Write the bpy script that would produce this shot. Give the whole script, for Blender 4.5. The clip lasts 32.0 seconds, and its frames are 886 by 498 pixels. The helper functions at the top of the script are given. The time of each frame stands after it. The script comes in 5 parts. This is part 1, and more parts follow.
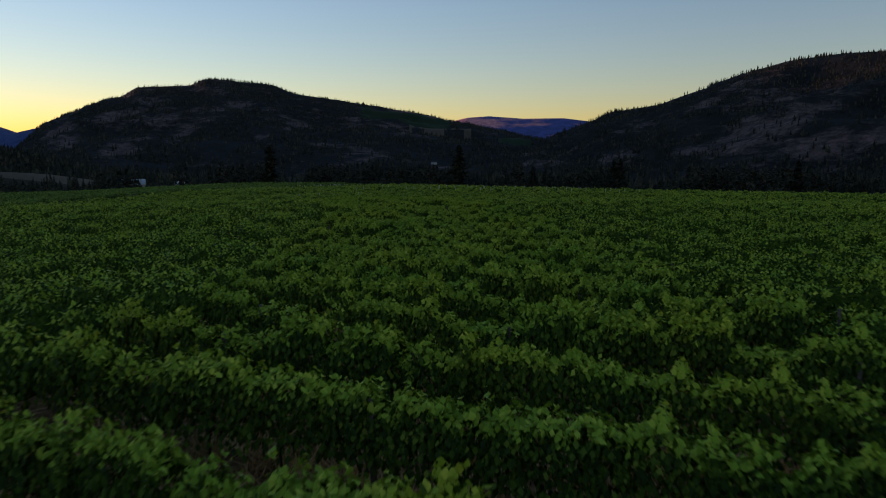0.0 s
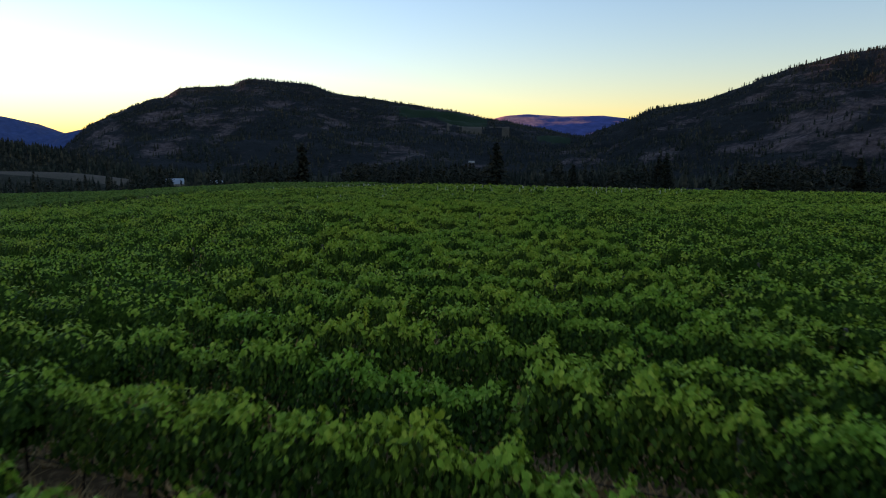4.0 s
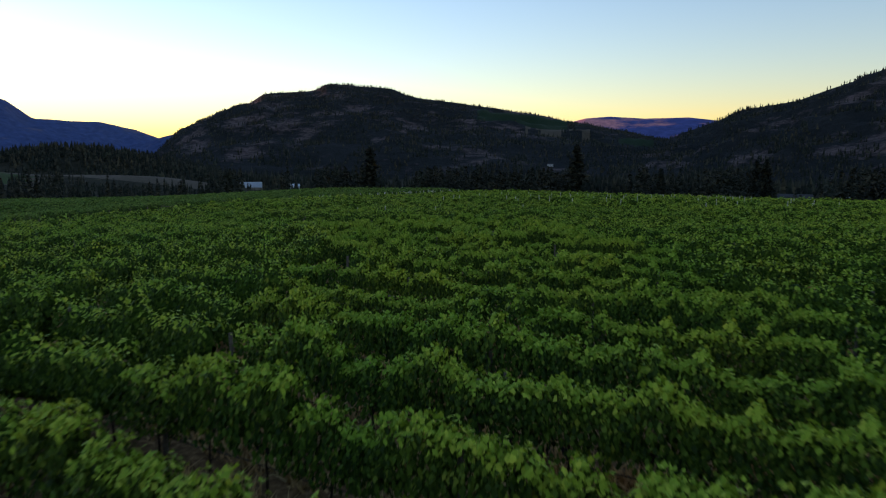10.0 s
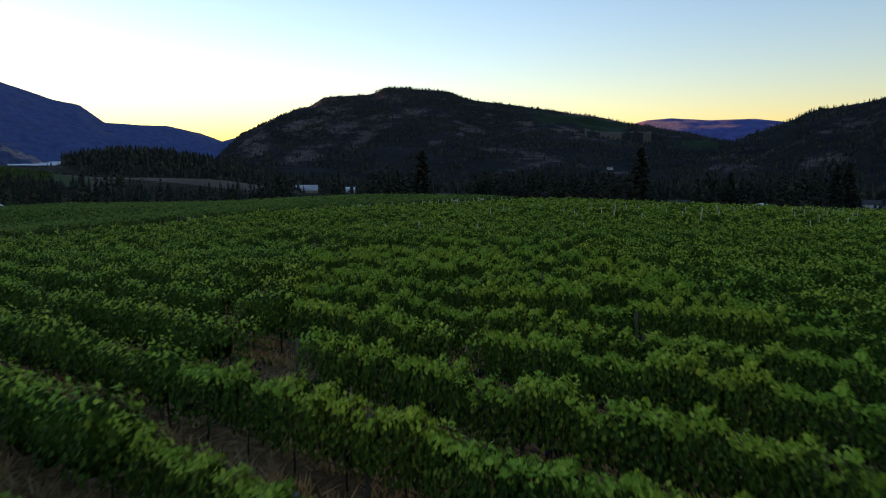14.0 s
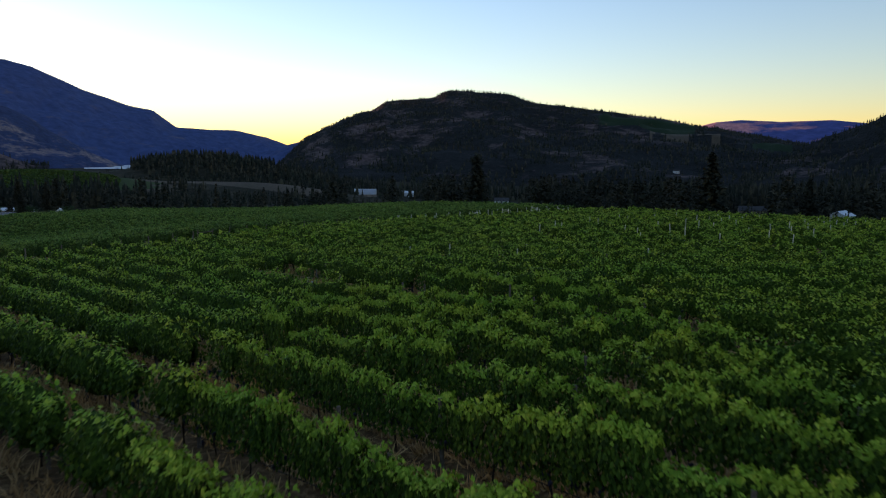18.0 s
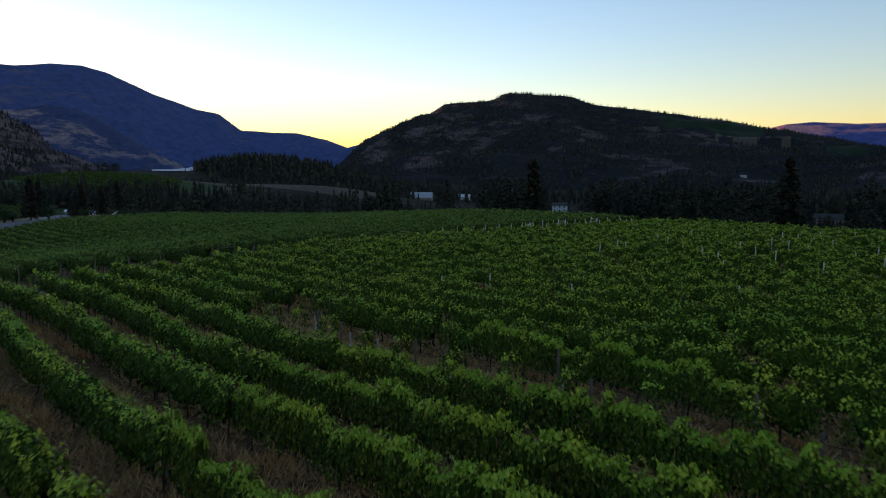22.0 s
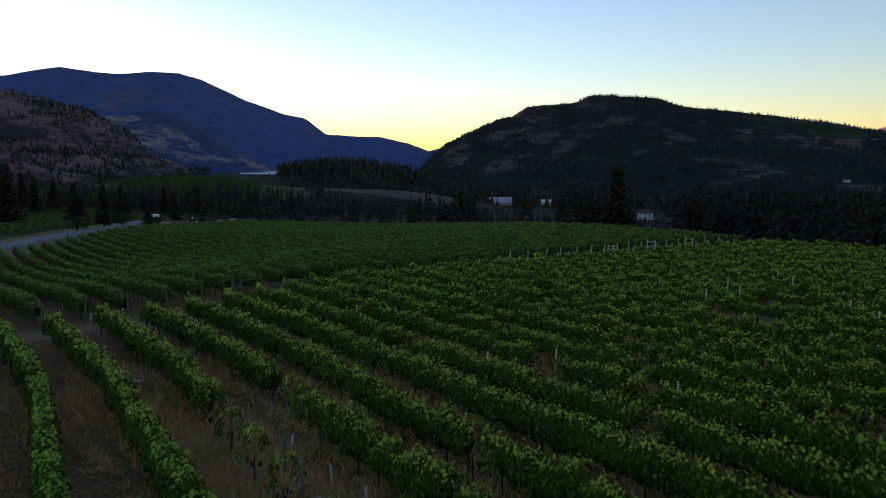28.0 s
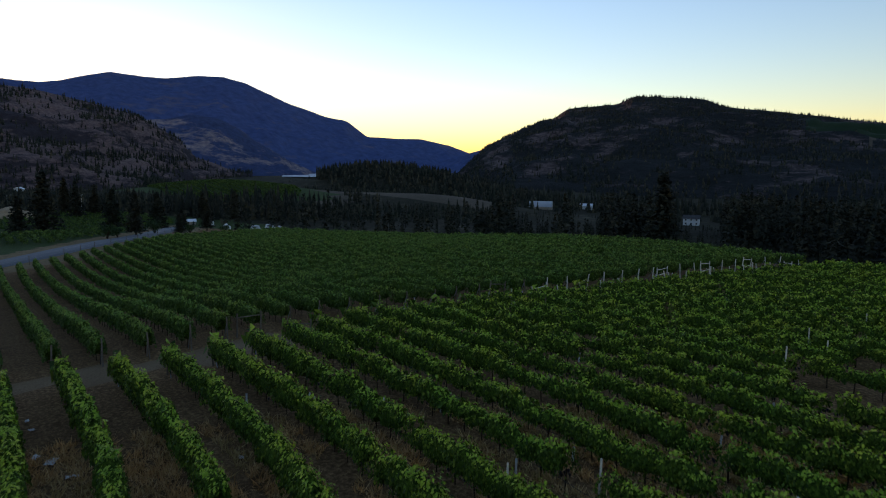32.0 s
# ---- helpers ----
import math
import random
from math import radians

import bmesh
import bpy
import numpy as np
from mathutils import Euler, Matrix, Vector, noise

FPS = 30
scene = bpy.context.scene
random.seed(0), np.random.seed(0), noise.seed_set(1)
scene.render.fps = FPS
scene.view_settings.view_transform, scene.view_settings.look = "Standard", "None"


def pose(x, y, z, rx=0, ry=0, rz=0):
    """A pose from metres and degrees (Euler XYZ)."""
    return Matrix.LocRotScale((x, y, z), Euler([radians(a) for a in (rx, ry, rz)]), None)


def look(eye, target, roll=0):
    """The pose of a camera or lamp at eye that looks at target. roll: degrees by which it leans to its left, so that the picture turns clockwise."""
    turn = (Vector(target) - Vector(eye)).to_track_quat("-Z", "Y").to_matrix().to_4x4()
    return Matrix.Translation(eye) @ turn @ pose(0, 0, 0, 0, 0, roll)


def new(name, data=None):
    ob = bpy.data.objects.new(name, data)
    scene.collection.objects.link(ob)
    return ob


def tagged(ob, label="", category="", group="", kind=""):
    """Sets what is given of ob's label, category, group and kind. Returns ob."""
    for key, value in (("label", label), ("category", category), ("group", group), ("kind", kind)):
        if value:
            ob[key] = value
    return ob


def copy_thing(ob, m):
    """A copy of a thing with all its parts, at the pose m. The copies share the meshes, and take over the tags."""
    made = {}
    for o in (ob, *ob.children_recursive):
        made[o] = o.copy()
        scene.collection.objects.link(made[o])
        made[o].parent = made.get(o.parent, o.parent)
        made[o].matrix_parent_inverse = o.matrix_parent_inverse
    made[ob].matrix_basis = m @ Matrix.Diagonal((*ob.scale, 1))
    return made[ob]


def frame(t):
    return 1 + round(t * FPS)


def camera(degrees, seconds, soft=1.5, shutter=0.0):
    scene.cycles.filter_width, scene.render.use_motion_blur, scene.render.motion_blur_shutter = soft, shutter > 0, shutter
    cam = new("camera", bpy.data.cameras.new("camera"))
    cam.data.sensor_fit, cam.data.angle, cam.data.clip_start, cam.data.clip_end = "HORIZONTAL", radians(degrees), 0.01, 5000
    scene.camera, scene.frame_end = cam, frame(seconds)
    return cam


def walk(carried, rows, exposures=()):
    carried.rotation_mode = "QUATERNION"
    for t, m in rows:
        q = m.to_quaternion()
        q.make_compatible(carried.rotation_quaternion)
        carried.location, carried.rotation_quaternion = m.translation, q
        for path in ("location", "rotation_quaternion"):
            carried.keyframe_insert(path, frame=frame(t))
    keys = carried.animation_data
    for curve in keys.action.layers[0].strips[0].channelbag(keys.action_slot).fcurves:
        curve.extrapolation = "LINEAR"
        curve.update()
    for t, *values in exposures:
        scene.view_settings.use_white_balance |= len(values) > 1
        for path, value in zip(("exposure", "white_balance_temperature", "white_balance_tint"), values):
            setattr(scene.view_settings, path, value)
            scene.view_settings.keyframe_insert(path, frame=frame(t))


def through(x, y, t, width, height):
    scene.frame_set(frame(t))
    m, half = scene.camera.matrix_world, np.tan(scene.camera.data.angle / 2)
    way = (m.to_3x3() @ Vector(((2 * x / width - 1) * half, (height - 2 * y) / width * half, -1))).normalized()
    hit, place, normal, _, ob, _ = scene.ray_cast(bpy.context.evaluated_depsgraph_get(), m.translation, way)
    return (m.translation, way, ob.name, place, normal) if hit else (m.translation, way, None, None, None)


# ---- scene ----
cam = camera(63.8, 32.0, soft=1.1, shutter=0.95)
EXPOSURE = 1.4
# seconds, x, y, z, turn to the left, tilt down, lean
PATH = [
    (0, 0.56, -1.13, 3.66, -0.11, 7.71, -0.38),
    (1, 0.71, 1.34, 3.60, 0.06, 7.78, -0.29),
    (2, 0.78, 4.08, 3.56, 0.73, 7.83, -0.23),
    (3, 0.89, 7.13, 3.52, 1.81, 7.84, -0.19),
    (4, 1.01, 10.19, 3.49, 2.94, 7.84, -0.14),
    (5, 1.15, 13.11, 3.40, 4.03, 7.83, -0.07),
    (6, 1.22, 16.14, 3.35, 5.09, 7.78, -0.04),
    (7, 1.25, 19.27, 3.31, 6.15, 7.72, -0.05),
    (8, 1.24, 22.52, 3.24, 7.17, 7.68, -0.04),
    (9, 1.23, 25.70, 3.23, 8.19, 7.64, -0.01),
    (10, 1.14, 28.73, 3.26, 9.20, 7.57, -0.01),
    (11, 1.00, 31.90, 3.34, 10.24, 7.51, 0.00),
    (12, 0.83, 35.10, 3.44, 11.35, 7.47, 0.03),
    (13, 0.60, 38.26, 3.53, 12.55, 7.42, 0.03),
    (14, 0.33, 41.25, 3.67, 13.79, 7.36, 0.02),
    (15, 0.28, 44.12, 3.84, 15.04, 7.30, 0.02),
    (16, 0.21, 46.93, 3.97, 16.28, 7.23, 0.05),
    (17, 0.11, 49.59, 4.09, 17.50, 7.16, 0.07),
    (18, -0.26, 52.03, 4.22, 18.70, 7.10, 0.07),
    (19, -0.69, 54.46, 4.36, 19.89, 7.05, 0.04),
    (20, -1.16, 56.86, 4.53, 21.06, 7.00, -0.01),
    (21, -1.66, 59.24, 4.69, 22.22, 6.94, -0.05),
    (22, -2.20, 61.56, 4.86, 23.35, 6.89, -0.06),
    (23, -2.74, 63.71, 5.02, 24.43, 6.85, -0.10),
    (24, -3.39, 66.01, 5.20, 25.50, 6.80, -0.13),
    (25, -4.05, 68.19, 5.38, 26.57, 6.75, -0.13),
    (26, -4.71, 70.29, 5.56, 27.66, 6.72, -0.12),
    (27, -5.40, 72.42, 5.81, 28.78, 6.68, -0.10),
    (28, -6.14, 74.51, 6.14, 29.85, 6.65, -0.09),
    (29, -6.93, 76.61, 6.48, 30.84, 6.60, -0.07),
    (30, -7.77, 78.82, 6.83, 31.66, 6.56, -0.04),
    (31, -8.63, 80.81, 7.21, 32.39, 6.53, -0.04),
    (32, -9.43, 82.60, 7.68, 33.09, 6.50, -0.07),
]
walk(cam, [(t, pose(x, y, z, 90 - down, 0, left) @ pose(0, 0, 0, 0, 0, -lean)) for t, x, y, z, left, down, lean in PATH],
     exposures=[(t, EXPOSURE + e, 5000, 24) for t, e in ((0.0, -0.55), (0.1, -0.42), (0.2, -0.22), (0.3, 0.03), (0.4, 0.2), (0.5, 0.22), (3.0, 0.22), (8.0, 0.18), (14.0, 0.14), (20.0, 0.02), (28.0, -0.08), (32.0, -0.08))])

# ---- light: dusk, the sun just behind the western ridge ----
SUN_AZ = -60.0          # degrees to the right of +y
SUN_EL = 2.0
world = bpy.data.worlds.new("dusk")
scene.world = world
world.use_nodes = True
wn = world.node_tree.nodes
wl = world.node_tree.links
sky = wn.new("ShaderNodeTexSky")
sky.sky_type = "NISHITA"
sky.sun_disc = False
sky.sun_elevation = radians(SUN_EL)
sky.sun_rotation = radians(SUN_AZ)
sky.air_density, sky.dust_density, sky.ozone_density = 1.0, 0.1, 1.2
wl.new(sky.outputs[0], wn["Background"].inputs[0])
wn["Background"].inputs[1].default_value = 0.15
sun = new("sun", bpy.data.lights.new("sun", "SUN"))
sun.data.energy, sun.data.angle, sun.data.color = 1.5, radians(0.6), (1.0, 0.45, 0.25)
_a, _e = radians(SUN_AZ), radians(SUN_EL)
sun.matrix_world = look((0, 0, 0), (-math.sin(_a) * math.cos(_e), -math.cos(_a) * math.cos(_e), -math.sin(_e)))


# ---- materials ----
def material(name, rough=0.9):
    m = bpy.data.materials.new(name)
    m.use_nodes = True
    nt = m.node_tree
    bsdf = nt.nodes["Principled BSDF"]
    bsdf.inputs["Roughness"].default_value = rough
    bsdf.inputs["Specular IOR Level"].default_value = 0.25 if rough < 0.85 else 0.04
    return m, nt, bsdf


def ramp(nt, source, stops):
    r = nt.nodes.new("ShaderNodeValToRGB")
    els = r.color_ramp.elements
    while len(els) < len(stops):
        els.new(0.5)
    for e, (p, col) in zip(els, stops):
        e.position, e.color = p, (*col, 1)
    nt.links.new(source, r.inputs[0])
    return r.outputs[0]


def noise_tex(nt, scale, detail=4, rough=0.55, vector=None):
    n = nt.nodes.new("ShaderNodeTexNoise")
    n.inputs["Scale"].default_value, n.inputs["Detail"].default_value, n.inputs["Roughness"].default_value = scale, detail, rough
    if vector is None:
        g = nt.nodes.new("ShaderNodeNewGeometry")
        vector = g.outputs["Position"]
    nt.links.new(vector, n.inputs["Vector"])
    return n.outputs["Fac"]


def mix(nt, fac, a, b, how="MIX"):
    m = nt.nodes.new("ShaderNodeMix")
    m.data_type, m.blend_type = "RGBA", how
    for sock, v in ((m.inputs[0], fac), (m.inputs[6], a), (m.inputs[7], b)):
        if isinstance(v, (int, float)):
            sock.default_value = v
        elif isinstance(v, tuple):
            sock.default_value = (*v, 1)
        else:
            nt.links.new(v, sock)
    return m.outputs[2]


def bump(nt, bsdf, height, strength=0.4, dist=0.05):
    b = nt.nodes.new("ShaderNodeBump")
    b.inputs["Strength"].default_value, b.inputs["Distance"].default_value = strength, dist
    nt.links.new(height, b.inputs["Height"])
    nt.links.new(b.outputs[0], bsdf.inputs["Normal"])


def two_scale(name, stops, big=0.3, small=6.0, rough=0.9, relief=0.5, dist=0.05, stain=(0.5, 0.5, 0.5), stain_amount=0.5):
    """A surface with a fine grain over large stains."""
    m, nt, bsdf = material(name, rough)
    fine = noise_tex(nt, small, 6, 0.65)
    col = ramp(nt, fine, stops)
    large = ramp(nt, noise_tex(nt, big, 3), [(0.35, (1, 1, 1)), (0.65, stain)])
    col = mix(nt, stain_amount, col, large, "MULTIPLY")
    nt.links.new(col, bsdf.inputs["Base Color"])
    bump(nt, bsdf, fine, relief, dist)
    return m


def leafy(name, stops, through=0.35, rough=0.55, big=0.25):
    """Leaves: each leaf its own green, patches of lighter and yellower growth, some light passing through."""
    m, nt, bsdf = material(name, rough)
    g = nt.nodes.new("ShaderNodeNewGeometry")
    col = ramp(nt, g.outputs["Random Per Island"], stops)
    patch = ramp(nt, noise_tex(nt, big, 3), [(0.35, (0.84, 0.93, 0.88)), (0.5, (1, 1, 1)), (0.68, (1.22, 1.08, 0.88))])
    col = mix(nt, 1.0, col, patch, "MULTIPLY")
    nt.links.new(col, bsdf.inputs["Base Color"])
    bsdf.inputs["Specular IOR Level"].default_value = 0.12
    tr = nt.nodes.new("ShaderNodeBsdfTranslucent")
    nt.links.new(col, tr.inputs["Color"])
    ms = nt.nodes.new("ShaderNodeMixShader")
    ms.inputs[0].default_value = through
    nt.links.new(bsdf.outputs[0], ms.inputs[1])
    nt.links.new(tr.outputs[0], ms.inputs[2])
    nt.links.new(ms.outputs[0], nt.nodes["Material Output"].inputs[0])
    return m


# Side leaves darkened, top leaves brightened: young growth plus painted skylight on the tops.
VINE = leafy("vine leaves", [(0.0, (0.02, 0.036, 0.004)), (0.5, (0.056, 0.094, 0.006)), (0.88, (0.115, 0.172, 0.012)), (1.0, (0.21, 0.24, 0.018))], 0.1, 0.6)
VINE_TIP_LIT = leafy("young vine leaves brightened as lit tops", [(0.0, (0.19, 0.28, 0.015)), (0.6, (0.29, 0.4, 0.022)), (1.0, (0.42, 0.48, 0.04))], 0.16, 0.6)
VINE_FAR = leafy("vine leaves of the far block", [(0.0, (0.034, 0.054, 0.01)), (0.6, (0.075, 0.115, 0.018)), (1.0, (0.125, 0.17, 0.028))], 0.1, 0.7)
VINE_FAR_TIP_LIT = leafy("young leaves of the far block brightened as lit tops", [(0.0, (0.11, 0.175, 0.025)), (1.0, (0.22, 0.3, 0.042))], 0.15, 0.7)
# Filler body behind the leaves; its dark green paints the shade in their gaps.
VINE_CORE = two_scale("vine core with painted shade", [(0.35, (0.016, 0.028, 0.004)), (0.5, (0.046, 0.077, 0.007)), (0.68, (0.12, 0.17, 0.014))], 0.3, 7, relief=0.9, dist=0.12, stain=(0.7, 0.8, 0.7))
CONIFER = leafy("conifer needles", [(0.0, (0.015, 0.017, 0.012)), (0.6, (0.034, 0.036, 0.024)), (1.0, (0.075, 0.068, 0.04))], 0.08, 0.9, 0.02)
SHRUB = leafy("shrub leaves", [(0.0, (0.025, 0.045, 0.015)), (1.0, (0.06, 0.09, 0.03))], 0.2, 0.7)
DRY_GRASS = leafy("dry grass", [(0.0, (0.36, 0.21, 0.075)), (0.6, (0.56, 0.36, 0.14)), (1.0, (0.7, 0.5, 0.23))], 0.3, 0.8)
BARK = two_scale("bark", [(0.3, (0.025, 0.018, 0.013)), (0.7, (0.075, 0.05, 0.035))], 1.0, 14, relief=0.8)
POST_WOOD = two_scale("weathered post wood", [(0.3, (0.1, 0.08, 0.058)), (0.7, (0.22, 0.18, 0.135))], 2.0, 25, stain=(0.55, 0.5, 0.45))
PALE_WOOD = two_scale("pale post wood", [(0.3, (0.5, 0.45, 0.36)), (0.7, (0.78, 0.71, 0.58))], 2.0, 25)
TUBE = two_scale("white plastic tube", [(0.3, (0.55, 0.52, 0.46)), (0.7, (0.78, 0.74, 0.66))], 3, 20, rough=0.5, relief=0.1)
WIRE, _nt, _b = material("wire", 0.5)
_b.inputs["Base Color"].default_value = (0.25, 0.25, 0.25, 1)
_b.inputs["Metallic"].default_value = 0.8
HOSE, _nt, _b = material("black hose", 0.5)
_b.inputs["Base Color"].default_value = (0.012, 0.012, 0.012, 1)
GRAPE, _nt, _b = material("dark grapes", 0.4)
_b.inputs["Base Color"].default_value = (0.012, 0.008, 0.016, 1)
SOIL = two_scale("dry vineyard soil", [(0.3, (0.07, 0.043, 0.018)), (0.5, (0.165, 0.1, 0.04)), (0.72, (0.4, 0.26, 0.11))], 0.25, 5, relief=0.9, dist=0.08, stain=(0.55, 0.5, 0.5))
TRACK = two_scale("grey farm track", [(0.3, (0.13, 0.09, 0.048)), (0.7, (0.26, 0.185, 0.1))], 0.4, 9, relief=0.5, stain=(0.75, 0.7, 0.62))
ASPHALT = two_scale("asphalt", [(0.3, (0.09, 0.09, 0.095)), (0.7, (0.14, 0.14, 0.15))], 0.2, 20, rough=0.8, relief=0.2, stain=(0.8, 0.8, 0.8))
VALLEY = two_scale("valley floor", [(0.3, (0.018, 0.019, 0.01)), (0.55, (0.034, 0.031, 0.016)), (0.75, (0.1, 0.078, 0.042))], 0.008, 0.08, relief=0.6, dist=2.0)
MEADOW = two_scale("dry meadow", [(0.3, (0.07, 0.055, 0.038)), (0.7, (0.13, 0.1, 0.066))], 0.02, 0.4, relief=0.4, dist=0.4, stain=(0.6, 0.65, 0.55))
BANK = two_scale("dry grass bank", [(0.3, (0.13, 0.09, 0.045)), (0.7, (0.26, 0.19, 0.1))], 0.05, 1.2, relief=0.6, dist=0.3, stain=(0.55, 0.6, 0.45))
GREEN_FIELD = two_scale("green field", [(0.3, (0.034, 0.05, 0.014)), (0.7, (0.062, 0.084, 0.022))], 0.01, 0.5, relief=0.5, dist=0.5, stain=(0.7, 0.8, 0.6))

HILL_GREEN = two_scale("hill vineyard", [(0.3, (0.016, 0.028, 0.012)), (0.7, (0.026, 0.042, 0.016))], 0.01, 0.3, relief=0.5, dist=0.5, stain=(0.7, 0.8, 0.6))


def mountain_material(name, forest, rock_lo, rock_hi, rock_from=0.55, cell=0.006):
    """Dark forest floor with bare rock ledges in streaks."""
    m, nt, bsdf = material(name, 0.95)
    g = nt.nodes.new("ShaderNodeNewGeometry")
    mp = nt.nodes.new("ShaderNodeMapping")
    mp.inputs["Scale"].default_value = (1, 1, 3.2)
    nt.links.new(g.outputs["Position"], mp.inputs["Vector"])
    ledge = noise_tex(nt, cell * 3, 8, 0.72, mp.outputs[0])
    area = noise_tex(nt, cell * 0.55, 3, 0.5)
    both = nt.nodes.new("ShaderNodeMath")
    both.operation = "MULTIPLY_ADD"
    both.inputs[1].default_value, both.inputs[2].default_value = 0.55, 0.0
    nt.links.new(ledge, both.inputs[0])
    add = nt.nodes.new("ShaderNodeMath")
    add.operation = "MULTIPLY_ADD"
    add.inputs[1].default_value = 0.45
    nt.links.new(area, add.inputs[0])
    nt.links.new(both.outputs[0], add.inputs[2])
    bare = nt.nodes.new("ShaderNodeAttribute")
    bare.attribute_name = "bare"
    tot = nt.nodes.new("ShaderNodeMath")
    tot.operation = "MULTIPLY_ADD"
    tot.inputs[1].default_value = 0.115
    nt.links.new(bare.outputs["Fac"], tot.inputs[0])
    nt.links.new(add.outputs[0], tot.inputs[2])
    mask = ramp(nt, tot.outputs[0], [(rock_from - 0.03, (0, 0, 0)), (rock_from + 0.05, (1, 1, 1))])
    rock = ramp(nt, noise_tex(nt, cell * 14, 5, 0.7), [(0.3, rock_lo), (0.7, rock_hi)])
    soil = ramp(nt, noise_tex(nt, cell * 9, 5, 0.6), [(0.3, forest), (0.75, tuple(1.8 * c for c in forest))])
    nt.links.new(mix(nt, mask, soil, rock), bsdf.inputs["Base Color"])
    bump(nt, bsdf, ledge, 0.9, 14.0)
    return m


MOUNT_NEAR = mountain_material("wooded rocky slope", (0.018, 0.019, 0.018), (0.035, 0.028, 0.027), (0.19, 0.14, 0.125), 0.588)
MOUNT_BROWN = mountain_material("dry brown slope", (0.04, 0.033, 0.035), (0.105, 0.075, 0.072), (0.29, 0.2, 0.17), 0.51, 0.01)
# The blue haze of distance is mixed into the colours of these two slopes.
MOUNT_SHOULDER = mountain_material("dry slope tinted with haze", (0.044, 0.054, 0.108), (0.13, 0.11, 0.135), (0.42, 0.32, 0.28), 0.54, 0.006)
MOUNT_BLUE = mountain_material("far slope tinted with blue haze", (0.052, 0.068, 0.15), (0.095, 0.095, 0.155), (0.17, 0.15, 0.18), 0.6, 0.003)
# Pink evening light is painted as the rock colour, blue haze as the forest.
MOUNT_RED = mountain_material("far slope with painted evening light", (0.06, 0.068, 0.18), (0.32, 0.15, 0.18), (0.78, 0.35, 0.32), 0.545, 0.002)



# ---- mesh helpers ----
def mesh_ob(name, verts, faces, mats, parent=None, label="", index=None, smooth=False):
    me = bpy.data.meshes.new(name)
    verts = np.asarray(verts, dtype=np.float32).reshape(-1, 3)
    faces = np.asarray(faces, dtype=np.int32)
    k = faces.shape[1]
    me.vertices.add(len(verts))
    me.vertices.foreach_set("co", verts.ravel())
    me.loops.add(faces.size)
    me.loops.foreach_set("vertex_index", faces.ravel())
    me.polygons.add(len(faces))
    me.polygons.foreach_set("loop_start", np.arange(0, faces.size, k, dtype=np.int32))
    if index is not None:
        me.polygons.foreach_set("material_index", np.asarray(index, dtype=np.int32))
    if smooth:
        me.polygons.foreach_set("use_smooth", np.ones(len(faces), dtype=bool))
    me.update(calc_edges=True)
    for m in (mats if isinstance(mats, (list, tuple)) else [mats]):
        me.materials.append(m)
    ob = new(name, me)
    if parent is not None:
        ob.parent = parent
    if label:
        ob["label"] = label
    return ob


def part(name, bm, mat, parent, label="", smooth=False):
    me = bpy.data.meshes.new(name)
    if smooth:
        for f in bm.faces:
            f.smooth = True
    bm.to_mesh(me)
    bm.free()
    me.materials.append(mat)
    ob = new(name, me)
    if parent is not None:
        ob.parent = parent
    if label:
        ob["label"] = label
    return ob


def box(sx, sy, sz, x=0, y=0, z=0, bevel=0.0, bm=None):
    """A box that stands on z."""
    bm = bm or bmesh.new()
    r = bmesh.ops.create_cube(bm, size=1, matrix=Matrix.Translation((x, y, z + sz / 2)) @ Matrix.Diagonal((sx, sy, sz, 1)))
    if bevel:
        es = {e for v in r["verts"] for e in v.link_edges}
        bmesh.ops.bevel(bm, geom=list(es), offset=bevel, segments=1, affect="EDGES")
    return bm


def rod(r0, r1, p0, p1, seg=8, bm=None):
    bm = bm or bmesh.new()
    a, b = Vector(p0), Vector(p1)
    d = b - a
    m = Matrix.Translation((a + b) / 2) @ d.to_track_quat("Z", "Y").to_matrix().to_4x4()
    bmesh.ops.create_cone(bm, cap_ends=True, segments=seg, radius1=r0, radius2=r1, depth=d.length, matrix=m)
    return bm


def smooth01(a, b, v):
    k = np.clip((np.asarray(v, dtype=float) - a) / (b - a), 0, 1)
    return k * k * (3 - 2 * k)


# ---- the lie of the land ----
PROFILE_Y = [-400, -60, 0, 16, 25, 35, 50, 60, 68, 76, 84, 92, 103, 123, 140, 159, 182, 205, 262]
PROFILE_Z = [5, 0.4, -1.5, -2.05, -2.45, -2.7, -2.85, -2.85, -2.95, -3.3, -3.75, -3.95, -4.05, -4.2, -4.7, -5.4, -6.2, -6.8, -8.0]


def field_height(x, y):
    """The vineyard's plateau: it falls gently away to the north, and to the west past the lane."""
    x, y = np.asarray(x, float), np.asarray(y, float)
    z = np.interp(y, PROFILE_Y, PROFILE_Z)
    west = np.clip(-x - 8, 0, None)
    fall = 0.03 * west + 0.055 * np.clip(west - 42, 0, 60) * smooth01(0, 30, west - 42)
    z = z - fall * (1 - 0.5 * smooth01(125, 200, y))
    z = z - 1.7 * smooth01(-70, -170, x) * smooth01(140, 220, y)
    z = z - 0.012 * np.clip(x - 25, 0, None) - 0.9 * smooth01(-10, 50, x) * smooth01(125, 180, y)
    return z


def crest(x):
    """How far the plateau reaches to the north before it drops into the valley."""
    x = np.asarray(x, float)
    return np.interp(x, [-260, -140, -76, -45, -20, 10, 50, 150, 330], [250, 240, 226, 212, 192, 182, 184, 192, 192])




